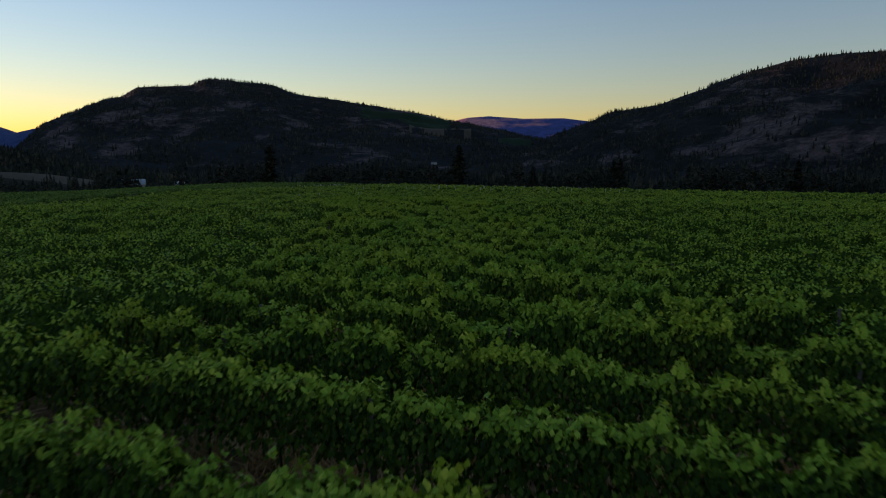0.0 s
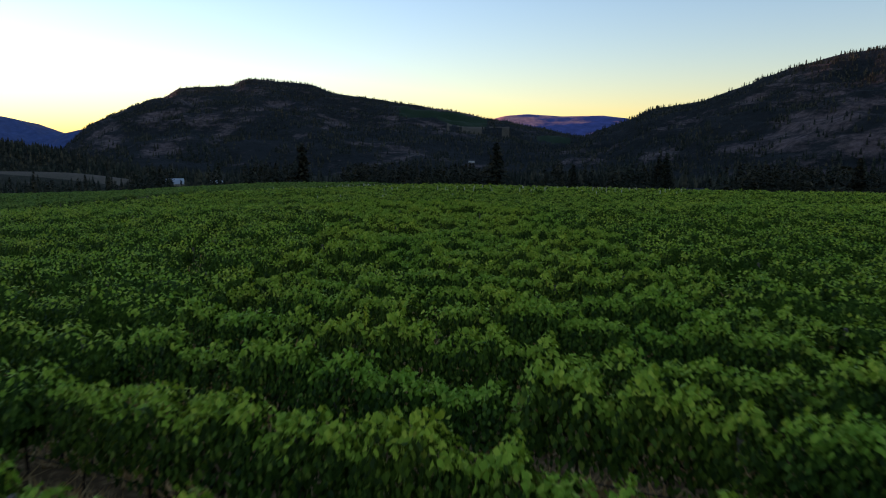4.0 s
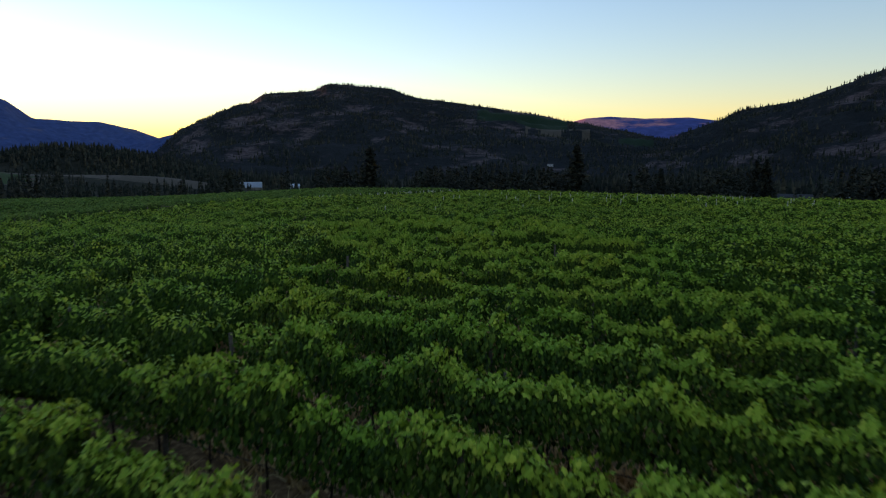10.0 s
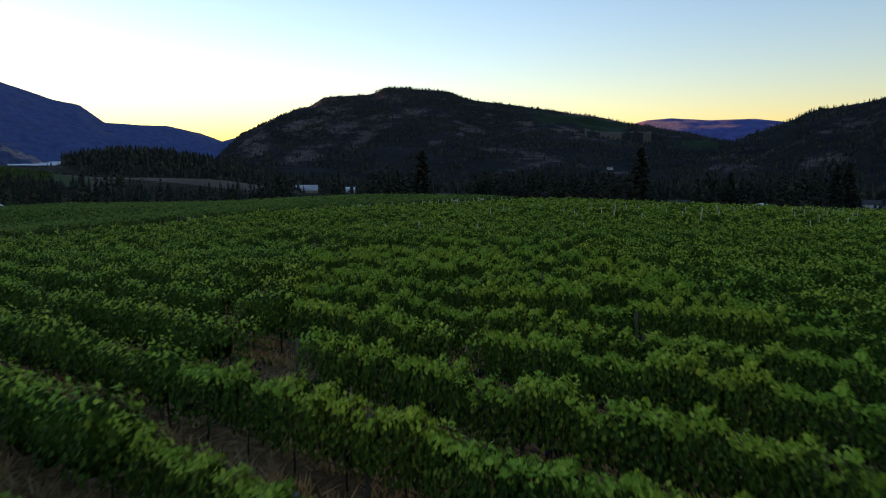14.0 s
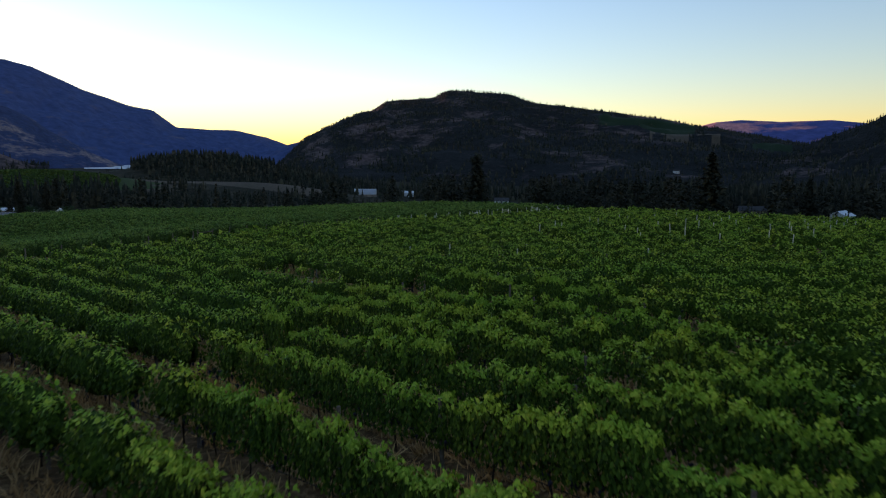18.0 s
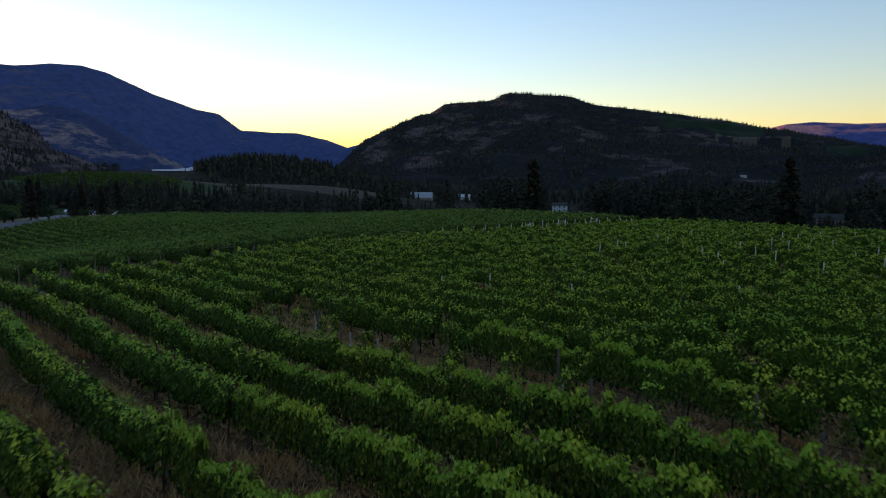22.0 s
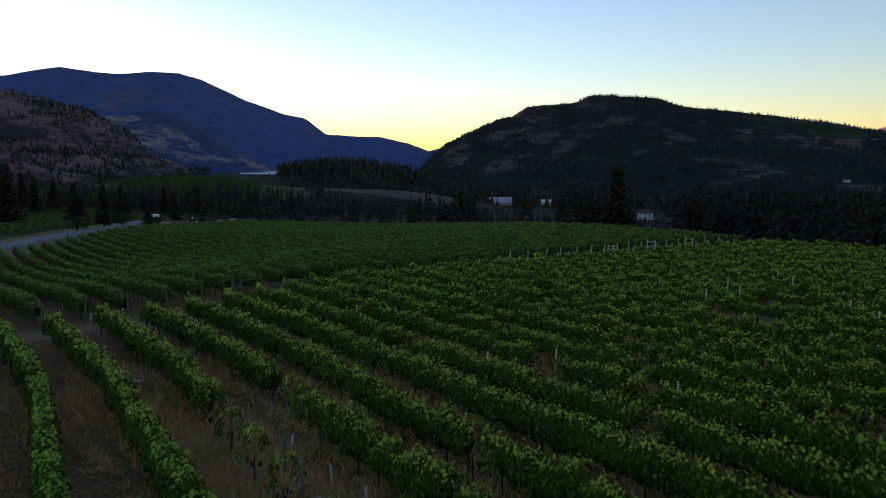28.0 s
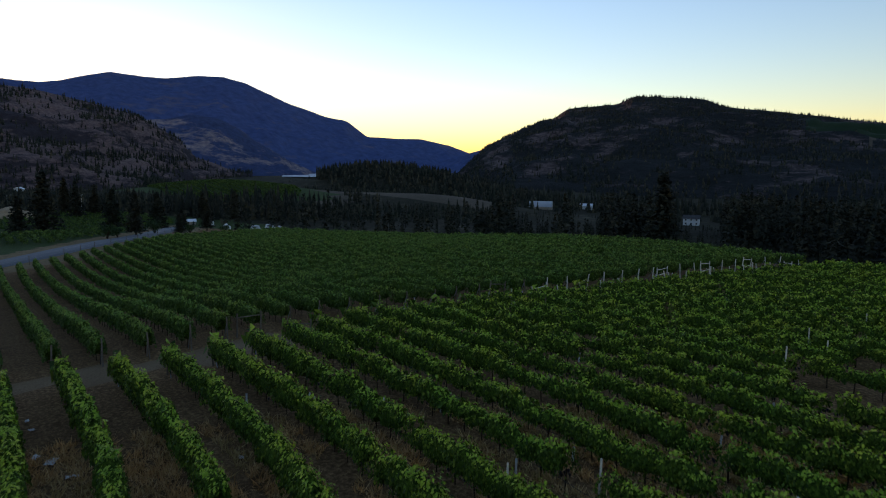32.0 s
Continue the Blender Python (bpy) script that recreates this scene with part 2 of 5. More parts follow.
def land(x, y):
    x, y = np.asarray(x, float), np.asarray(y, float)
    f = field_height(x, y)
    off = np.maximum(smooth01(2, 75, y - crest(x)), smooth01(-225, -330, x))
    off = np.maximum(off, smooth01(330, 520, x))
    r = np.hypot(x, y - 60)
    valley = -24 - 18 * smooth01(330, 900, y) + 8 * smooth01(-250, -600, x) + 19 * smooth01(1150, 1800, r)
    z = f * (1 - off) + valley * off
    # the wooded knoll and the green hill to the west
    z = z + 37 * np.exp(-(((x + 550) / 170) ** 2 + ((y - 780) / 110) ** 2))
    z = z + 17 * np.exp(-(((x + 500) / 120) ** 2 + ((y - 505) / 80) ** 2))
    z = z + 14 * np.exp(-(((x + 345) / 100) ** 2 + ((y - 590) / 60) ** 2))
    return z


def land1(x, y):
    return float(land(x, y))


# lane between the two blocks of vines
ROW_AZ = -66.7
ROW_U = np.array([math.sin(radians(ROW_AZ)), math.cos(radians(ROW_AZ))])
ROW_N = np.array([-ROW_U[1], ROW_U[0]]) * -1
LANE = [(-62, 70), (-54.5, 97), (-52.6, 105), (-50.3, 110.5), (-49.6, 114), (-49.8, 119), (-49.6, 126), (-47.8, 131), (-45.4, 136.5), (-43.4, 143), (-39.6, 151.5), (-35.2, 162.5), (-31.4, 174), (-26, 187), (-15, 205), (4.5, 225)]


def lane_side(x, y):
    """Metres past the lane's middle line, to the far side."""
    x, y = np.asarray(x, float), np.asarray(y, float)
    best, sign = np.full(x.shape, 1e9), np.ones(x.shape)
    for (ax, ay), (bx, by) in zip(LANE, LANE[1:]):
        dx, dy = bx - ax, by - ay
        k = np.clip(((x - ax) * dx + (y - ay) * dy) / (dx * dx + dy * dy), 0, 1)
        d = np.hypot(x - ax - k * dx, y - ay - k * dy)
        s = np.sign((y - ay) * dx - (x - ax) * dy)
        sign = np.where(d < best, s, sign)
        best = np.minimum(best, d)
    return best * sign


ROAD = [(-136, 80), (-149, 115), (-156, 138), (-162.2, 153), (-168.1, 163), (-176.6, 175), (-186, 189.3), (-201, 209), (-222, 234), (-255, 266), (-311.5, 300), (-326.5, 312)]


def road_dist(x, y):
    x, y = np.asarray(x, float), np.asarray(y, float)
    best = np.full(x.shape, 1e9)
    for (ax, ay), (bx, by) in zip(ROAD, ROAD[1:]):
        dx, dy = bx - ax, by - ay
        k = np.clip(((x - ax) * dx + (y - ay) * dy) / (dx * dx + dy * dy), 0, 1)
        best = np.minimum(best, np.hypot(x - ax - k * dx, y - ay - k * dy))
    return best


def road_x(y):
    """How far west the road runs at y."""
    return np.interp(y, [q for _, q in ROAD], [p for p, _ in ROAD])


def spaced(lo, hi, fine_lo, fine_hi, step, grow):
    v = list(np.arange(fine_lo, fine_hi + 0.01, step))
    s = step
    while v[-1] < hi:
        s *= grow
        v.append(v[-1] + s)
    s = step
    while v[0] > lo:
        s *= grow
        v.insert(0, v[0] - s)
    return np.array(v)


gx = spaced(-4900, 4900, -340, 120, 2.4, 1.09)
gy = spaced(-900, 4900, -10, 330, 2.4, 1.09)
X, Y = np.meshgrid(gx, gy)
Z = land(X, Y) + 0.06 * np.sin(X * 1.3 + Y * 0.4) * np.cos(Y * 1.1) * (np.abs(X) < 400)
nx = len(gx)
quad = np.array([[j * nx + i, j * nx + i + 1, (j + 1) * nx + i + 1, (j + 1) * nx + i] for j in range(len(gy) - 1) for i in range(nx - 1)])
cx, cy = X.ravel()[quad].mean(1), Y.ravel()[quad].mean(1)
which = np.ones(len(quad), int)
plateau = (cy < crest(cx) + 9) & (cx > -235) & (cx < 330)
plateau &= cx > road_x(cy) - 4
which[plateau] = 0
which[(np.abs(lane_side(cx, cy) - 0.3) < 1.9) & (cy < 121) & plateau] = 2
which[np.hypot((cx + 345) / 80, (cy - 570) / 24) < 1] = 3
which[np.hypot((cx + 500) / 115, (cy - 490) / 62) < 1] = 4
which[(np.abs(np.hypot((cx + 500) / 115, (cy - 490) / 62) - 1.08) < 0.09) & (cy > 470)] = 3
which[(np.hypot((cx + 340) / 95, (cy - 300) / 60) < 1) & (road_dist(cx, cy) > 9)] = 4
which[(cx < road_x(cy) - 10) & (cx > road_x(cy) - 110) & (cy > 110) & (cy < 330)] = 4
which[np.hypot((cx + 620) / 90, (cy - 330) / 40) < 1] = 4
which[(road_dist(cx, cy) < 11)] = 5
ground = mesh_ob("ground", np.stack([X, Y, Z], -1).reshape(-1, 3), quad, [SOIL, VALLEY, TRACK, MEADOW, GREEN_FIELD, BANK], index=which, smooth=True)
tagged(ground, "dry brown vineyard soil falling away to a dark wooded valley", "ground", kind="structure")


def along(points, step):
    out = []
    for (ax, ay), (bx, by) in zip(points, points[1:]):
        n = max(1, int(math.hypot(bx - ax, by - ay) / step))
        out += [(ax + (bx - ax) * i / n, ay + (by - ay) * i / n) for i in range(n)]
    return np.array(out + [points[-1]])


def ribbon(name, points, width, lift, mat):
    p = along(points, 4)
    for _ in range(6):
        p[1:-1] = (p[:-2] + 2 * p[1:-1] + p[2:]) / 4
    t = np.gradient(p, axis=0)
    t /= np.linalg.norm(t, axis=1)[:, None]
    n = np.stack([-t[:, 1], t[:, 0]], 1)
    cols = []
    for k in (-0.5, -0.48, 0, 0.48, 0.5):
        q = p + n * width * k
        z = land(p[:, 0], p[:, 1]) + lift + 0.12 * (0.25 - k * k) - (0.25 if abs(k) == 0.5 else 0)
        cols.append(np.stack([q[:, 0], q[:, 1], z], 1))
    v = np.stack(cols, 1).reshape(-1, 3)
    f = [[i * 5 + k, i * 5 + k + 1, (i + 1) * 5 + k + 1, (i + 1) * 5 + k] for i in range(len(p) - 1) for k in range(4)]
    return mesh_ob(name, v, f, mat, smooth=True)


tagged(ribbon("road", ROAD, 8.0, 0.25, ASPHALT), "grey two-lane asphalt road along the valley side", "road", kind="structure")


# ---- mountains ----
def ridge(name, eye, dist, crest_line, foot, mat, seed, depth=0.8, rough=1.0, columns=260, rows=46, base=-56, power=1.0, label="", patches=(), lower=0.0, spots=()):
    """A mountain that stands where its crest is seen from eye: (degrees to the right, degrees up). dist, foot: metres, at both ends."""
    az = np.linspace(crest_line[0][0], crest_line[-1][0], columns)
    el = np.interp(az, [a for a, _ in crest_line], [e for _, e in crest_line])
    k = (az - az[0]) / (az[-1] - az[0])
    far, near = dist[0] + (dist[1] - dist[0]) * k, foot[0] + (foot[1] - foot[0]) * k
    top = eye[2] + far * np.tan(np.radians(el - lower))
    v = np.zeros((rows + 8, columns, 3))
    for j in range(rows + 8):
        s = j / (rows - 1)
        d = near + (far - near) * s
        for i in range(columns):
            a = radians(az[i])
            x, y = eye[0] + d[i] * math.sin(a), eye[1] + d[i] * math.cos(a)
            if s <= 1:
                h = base + (top[i] - base) * (s ** power)
                q = Vector((x / 160 + seed, y / 160, 0.0))
                n = noise.fractal(q, 1.0, 2.0, 5)
                n2 = noise.ridged_multi_fractal(q * 0.45, 1.0, 2.0, 4, 1.0, 2.0) - 1.0
                fade = math.sin(min(1.0, s) * math.pi) ** 0.6
                h += rough * fade * (16 * n + 26 * n2)
                # ledges: the slope goes up in steps
                step = 26.0
                r = (h + 8 * n) / step
                h = h * 0.6 + 0.4 * step * (math.floor(r) + smooth01(0.35, 0.75, r - math.floor(r))) * fade + 0.4 * h * (1 - fade)
                h += (1 - fade) * 2.5 * n * rough
            else:
                h = top[i] - (s - 1) * (far[i] - near[i]) * depth
            v[j, i] = (x, y, h)
    f = [[j * columns + i, j * columns + i + 1, (j + 1) * columns + i + 1, (j + 1) * columns + i] for j in range(rows + 7) for i in range(columns - 1)]
    idx = np.zeros((rows + 7, columns - 1), int)
    for a0, a1, s0, s1, which_mat in patches:
        jj, ii = np.meshgrid(np.arange(rows + 7) / (rows - 1), az[:-1], indexing="ij")
        wob = 0.02 * np.sin(ii * 2.3) + 0.012 * np.sin(ii * 5.1)
        idx[(ii > a0) & (ii < a1) & (jj > s0 + wob) & (jj < s1 + wob)] = which_mat
    ob = mesh_ob(name, v.reshape(-1, 3), f, [mat, HILL_GREEN, MEADOW], index=idx.ravel(), smooth=False)
    # bare rock (painted pink light on mountain_sunlit): round the named spots, as seen from EYE_13, and here and there
    q = v.reshape(-1, 3) - np.array(EYE_13)
    qa, qe = np.degrees(np.arctan2(q[:, 0], q[:, 1])), np.degrees(np.arctan2(q[:, 2], np.hypot(q[:, 0], q[:, 1])))
    bare = np.array([max(0.0, 0.9 * noise.fractal(Vector((p[0] / 190 + seed, p[1] / 190, p[2] / 45)), 1.0, 2.0, 3)) for p in v.reshape(-1, 3)])
    for az0, el0, ra, re, tilt in spots:
        c, d = math.cos(radians(tilt)), math.sin(radians(tilt))
        du, dv = (qa - az0) * c + (qe - el0) * d, -(qa - az0) * d + (qe - el0) * c
        bare = np.maximum(bare, 1.5 - 1.1 * np.hypot(du / ra, dv / re))
    bare = np.clip(bare, 0, 1)
    ob.data.attributes.new("bare", "FLOAT", "POINT").data.foreach_set("value", bare.astype(np.float32))
    tagged(ob, label, "mountain", kind="structure")
    return v[:rows], idx, bare.reshape(rows + 8, columns)


EYE_0, EYE_13, EYE_32 = (0, 0, 5.0), (0.6, 36.6, 4.2), (-8.9, 82.2, 6.2)
ROCK_MAIN = [(-19.6, 1.7, 3.4, 0.5, 30), (-16.3, 3.5, 1.4, 0.3, 5), (-8, -0.75, 4.2, 0.65, 8), (-11.8, -1.5, 1.2, 0.5, 25), (-11.4, 2.0, 1.3, 0.3, 10), (-14.3, 1.2, 1.0, 0.25, 20), (-18.5, 4.5, 1.8, 0.25, 0),
             (-28.4, 0.9, 1.4, 1.0, 40), (-24.3, 0.3, 2.5, 0.7, 20), (-25, 2.4, 2.2, 0.35, 15), (-22.5, 3.7, 1.8, 0.3, 0), (-13.6, -0.9, 1.0, 0.3, 0), (1.5, 0.3, 1.2, 0.25, 0), (-7.2, 2.75, 0.5, 0.2, 0)]
ROCK_EAST = [(16, 2.3, 3.0, 0.6, 8), (8.4, -0.77, 2.6, 0.3, 5), (13.9, -0.3, 2.2, 0.35, 0), (27, 3, 5, 1.1, 20), (24, 0.8, 3, 0.6, 10), (20, 3.6, 2, 0.3, 25), (30, 1, 4, 0.9, 10), (20, 0.2, 2, 0.4, 5)]
main_slope, main_idx, main_bare = ridge("mountain_main", EYE_13, (2900, 3500), [(-34, -0.9), (-31.6, -0.4), (-30.3, 0.9), (-29.3, 1.92), (-27.6, 2.66), (-25.1, 3.8), (-24.2, 3.95), (-23.1, 4.68), (-19.4, 4.98), (-18.3, 5.38), (-16.7, 5.4), (-13.2, 5.1), (-11.9, 4.6), (-7.4, 4.0), (-3.0, 3.3), (1.3, 2.5), (5.5, 1.7), (9.5, 0.95), (13, 0.4), (18, -0.3)],
                   (1300, 1100), MOUNT_NEAR, 3.1, spots=ROCK_MAIN, lower=0.09, power=0.8, label="dark wooded mountain with pale rock ledges",
                   patches=((-6.5, 0.5, 0.52, 0.8, 1), (-2.8, 2.3, 0.4, 0.5, 2), (3.0, 7.0, 0.42, 0.55, 1)))
right_slope, _i, right_bare = ridge("mountain_east", EYE_0, (2500, 1500), [(3, -0.4), (7.8, 1.0), (11.4, 2.4), (13.3, 3.25), (16.6, 3.75), (20.6, 5.1), (22.8, 5.95), (25.3, 6.6), (28.8, 6.95), (31.1, 7.0), (36, 7.2), (44, 6.6), (60, 5)],
                    (1150, 560), MOUNT_NEAR, 7.7, spots=ROCK_EAST, lower=0.08, power=0.85, label="dark rocky mountainside with scattered pines")
# The spots mark the patches where pink sunlight is painted on.
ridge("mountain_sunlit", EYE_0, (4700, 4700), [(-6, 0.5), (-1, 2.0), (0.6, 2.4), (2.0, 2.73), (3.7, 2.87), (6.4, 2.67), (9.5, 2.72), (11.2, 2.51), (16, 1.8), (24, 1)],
      (3600, 3600), MOUNT_RED, 1.3, spots=((3.0, 2.4, 2.2, 0.28, 0), (7.4, 2.25, 1.6, 0.16, 0), (10.5, 2.3, 0.8, 0.1, 0)), rough=0.6, rows=20, label="distant bare mountain top with pink evening light in its colours")
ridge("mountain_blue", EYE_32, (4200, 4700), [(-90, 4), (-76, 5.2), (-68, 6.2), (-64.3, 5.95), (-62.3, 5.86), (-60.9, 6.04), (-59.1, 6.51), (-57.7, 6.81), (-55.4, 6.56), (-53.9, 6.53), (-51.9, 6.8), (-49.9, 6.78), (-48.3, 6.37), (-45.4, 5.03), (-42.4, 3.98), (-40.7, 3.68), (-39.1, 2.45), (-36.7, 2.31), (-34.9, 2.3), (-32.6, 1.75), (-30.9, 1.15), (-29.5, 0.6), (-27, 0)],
      (2500, 3300), MOUNT_BLUE, 5.2, rough=1.2, rows=34, label="distant mountain range across the lake, tinted with blue haze")
ridge("mountain_gap", EYE_32, (3700, 3700), [(-33, 0.2), (-31.6, 0.9), (-30.9, 1.2), (-28.9, 1.75), (-27, 2.2), (-22, 2.2)], (3200, 3200), MOUNT_BLUE, 9.4, rough=0.5, rows=20, columns=80, label="distant ridge behind the wooded mountain, tinted with blue haze")
brown_slope, _i, brown_bare = ridge("mountain_brown", EYE_32, (1500, 1900), [(-95, 6.0), (-80, 6.2), (-72, 6.0), (-64.3, 5.5), (-62.3, 5.3), (-59.6, 4.75), (-57.1, 4.15), (-55.2, 3.3), (-53.3, 2.1), (-52.2, 0.75), (-50.6, 0.1), (-48, -0.6)],
      (800, 1300), MOUNT_BROWN, 2.6, power=0.9, label="dry brown hillside with scattered pines", spots=((-60, 1.6, 4.5, 0.3, -4), (-52, 0.3, 3, 0.22, 5), (-58, 3.2, 2.5, 0.2, 10), (-54.5, 2.6, 1.5, 0.2, -10)))

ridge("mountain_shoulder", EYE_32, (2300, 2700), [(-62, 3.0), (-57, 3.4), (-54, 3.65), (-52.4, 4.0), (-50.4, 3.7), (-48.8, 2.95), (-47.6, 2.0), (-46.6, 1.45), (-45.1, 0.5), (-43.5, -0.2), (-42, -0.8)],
      (1700, 2000), MOUNT_SHOULDER, 4.4, rough=1.1, rows=30, columns=160, label="dry shoulder of the blue mountain, tinted with haze", spots=((-48, 0.7, 2.6, 0.3, -8), (-51, 1.6, 1.5, 0.25, 0)))

# ---- lake ----
WATER, _nt, _b = material("lake water", 0.5)
# Paler than water: the reflected sky is put into the base colour.
_b.inputs["Base Color"].default_value = (0.3, 0.32, 0.36, 1)
shore = [(-8.5 + d * math.sin(radians(a)), 82.2 + d * math.cos(radians(a)), -13.5) for a, d in ((-45.8, 1750), (-44, 1690), (-41, 1700), (-40.5, 1900), (-40.5, 3300), (-45.6, 3300))]
lake = mesh_ob("lake", shore, [[0, 1, 2, 3, 4, 5]], WATER)
tagged(lake, "still lake with the pale evening sky's reflection put into its colour", "lake", kind="structure")

# ---- vines ----
SPACING = 3.0
PHASE = 2.44
rng = np.random.default_rng(4)
# stretches of a row where the vines are missing: number of the row, from, to, share that is left
GAPS = [(24, 26, 63.5, 0.08), (25, 60.5, 64.5, 0.1), (12, 21.5, 24.5, 0.1), (16, 28.5, 33, 0.25), (20, 8, 11, 0.3), (29, 57, 61, 0.15), (30, 44, 47, 0.2), (33, 36, 40, 0.3), (26, 10, 14, 0.3), (36, 30, 36, 0.4)]


def row_xy(k, s):
    """The line of row k at s metres along it; the rows swing a little to the north before the lane."""
    d = PHASE + k * SPACING + 1.4 * smooth01(50, 73, s)
    return ROW_U[0] * s + ROW_N[0] * d, ROW_U[1] * s + ROW_N[1] * d


def bend(px, py):
    """Small wander of a row off its line."""
    return 0.12 * np.sin(px * 0.35 + py * 0.9) + 0.1 * np.sin(px * 0.11)


def missing(k, s):
    out = np.sin(s * 0.71 + k * 4.3) + np.sin(s * 1.9 + k * 1.7) < -1.83
    young = (k * SPACING > 104) & (s < 62)
    out = out | (young & (np.sin(np.round(s / 1.5) * 12.99 + k * 78.2) > 0.62))
    for row, a, b, left in GAPS:
        out = out | ((k == row) & (s > a) & (s < b) & (np.sin(s * 2.2 + row) > 2 * left - 1))
    return out


def row_points(step, beyond=False):
    """Points along all rows: place, number of the row, run along it; beyond: those at the sides and behind the start."""
    out = []
    for k in range(-24, 100):
        s = np.arange(-300, 300, step)
        x, y = row_xy(k, s)
        side = lane_side(x, y)
        keep = (y < crest(x) + 7) & (x > -185) & (x < 0.72 * y + 18) & (x < 200) & (y > -4) & ((side < -2.8) | (side > 2.8)) & (road_dist(x, y) > 13) & (x > road_x(y))
        seen_from = np.min([-1.6 * x, 36.6 - 1.02 * x, 53 - 0.78 * x, 67 - 0.615 * x, 78 - 0.468 * x], axis=0)
        keep &= ~missing(k, s) & (y > seen_from - 7)
        if beyond:
            near = (y < crest(x) + 7) & (np.abs(x) < 110) & (y > -24) & (side < -2.2) & ~missing(k, s)
            keep = near & ~keep
        out.append(np.stack([x[keep], y[keep], np.full(keep.sum(), k), s[keep]], 1))
    return np.concatenate(out)


def path_dist(x, y):
    best = np.full(np.shape(x), 1e9)
    for r in PATH[::2]:
        best = np.minimum(best, np.hypot(x - r[1], y - r[2]))
    return best


def leaf_frames(n, size, tilt, out=None):
    """Leaves hang down where tilt is near 1.2 and lie flat where it is near 0; out: the way they face, if they face one."""
    yaw = rng.uniform(0, 2 * np.pi, n) if out is None else out + rng.normal(0, 0.7, n)
    pitch = rng.normal(tilt, 0.3, n)
    s = (size * rng.uniform(0.6, 1.35, n))[:, None]
    fwd = np.stack([np.cos(yaw) * np.cos(pitch), np.sin(yaw) * np.cos(pitch), -np.sin(pitch)], 1)
    side = np.stack([-np.sin(yaw), np.cos(yaw), rng.normal(0, 0.25, n)], 1)
    return s, fwd, side, np.cross(fwd, side)


def cards(centres, size, tilt, wide=1.0, out=None):
    """Folded four-cornered leaves round the given centres."""
    n = len(centres)
    s, fwd, side, up = leaf_frames(n, size, tilt, out)
    c = np.asarray(centres)
    a, b = c - fwd * s * 0.5, c + fwd * s * 0.6
    l, r = c + side * s * 0.5 * wide - up * s * 0.15, c - side * s * 0.5 * wide - up * s * 0.15
    v = np.stack([a, r, b, l], 1).reshape(-1, 3)
    i = np.arange(n)[:, None] * 4
    return v, np.concatenate([np.hstack([i, i + 1, i + 2]), np.hstack([i, i + 2, i + 3])])


def slips(centres, size, tilt, out=None):
    """Three-cornered leaves, for hedges too far off to tell more."""
    n = len(centres)
    s, fwd, side, up = leaf_frames(n, size, tilt, out)
    c = np.asarray(centres)
    v = np.stack([c - fwd * s * 0.4 - side * s * 0.5, c - fwd * s * 0.4 + side * s * 0.5, c + fwd * s * 0.7], 1).reshape(-1, 3)
    return v, np.arange(3 * n).reshape(-1, 3)


def chance(k, s, salt):
    """A fixed random number from -1 to 1 for each clump along a row."""
    q = np.sin(np.round(np.asarray(s) * 2) * 12.9898 + np.asarray(k) * 78.233 + salt) * 43758.5453
    return 2 * (q - np.floor(q)) - 1


def lush(x, y):
    """1 where the vines are overgrown, 0 where they are trimmed to upright hedges."""
    return 1 - smooth01(38, 66, y + 0.3 * x)


def hedge_height(x, y, k, s):
    h = 1.92 + 0.14 * np.cos(s * 4.19 + k * 1.9) + 0.16 * np.sin(s * 0.9 + k * 2.1) * np.sin(s * 0.37 + k) + 0.15 * np.sin(s * 3.1 + k * 5) * np.sin(s * 4.2 + k) + (0.13 + 0.1 * lush(x, y)) * chance(k, s, 1.0)
    young = smooth01(100, 116, y - 0.15 * x) * smooth01(-40, -24, x) * (lane_side(x, y) < 0)
    return h - (0.45 + 0.25 * chance(k, s, 5.0)) * young


def canopy(x, y, k, s, jitter):
    """A leaf's place in the hedge that stands at x, y of row k."""
    n = len(x)
    h = hedge_height(x, y, k, s)
    over = lush(x, y)
    w = 0.47 + 0.08 * over + 0.06 * np.sin(s * 1.3 + k * 3.7) + (0.09 + 0.05 * over) * chance(k, s, 2.0)
    q = rng.uniform(0, 1, n) ** 0.75
    low = 0.68 - 0.18 * over + 0.14 * chance(k, s, 3.0)
    z = low + (h - low) * q + 0.1 * rng.normal(0, 1, n) * (q > 0.85)
    half = w * (1.05 - 0.45 * q ** 2)
    t = half * np.sign(rng.uniform(-1, 1, n)) * rng.uniform(0, 1.08, n) ** np.where(q > 0.84, 0.8, 0.28)
    sj = rng.uniform(-jitter, jitter, n)
    off = t + bend(x, y)
    face = np.arctan2(ROW_N[1], ROW_N[0]) + np.where(t > 0, 0, np.pi)
    at_ = np.stack([x + ROW_U[0] * sj + ROW_N[0] * off, y + ROW_U[1] * sj + ROW_N[1] * off, land(x, y) + z], 1)
    # the uppermost leaves get the brightened colour: young tips and painted light
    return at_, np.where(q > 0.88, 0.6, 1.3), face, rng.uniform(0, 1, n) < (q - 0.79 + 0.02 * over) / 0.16


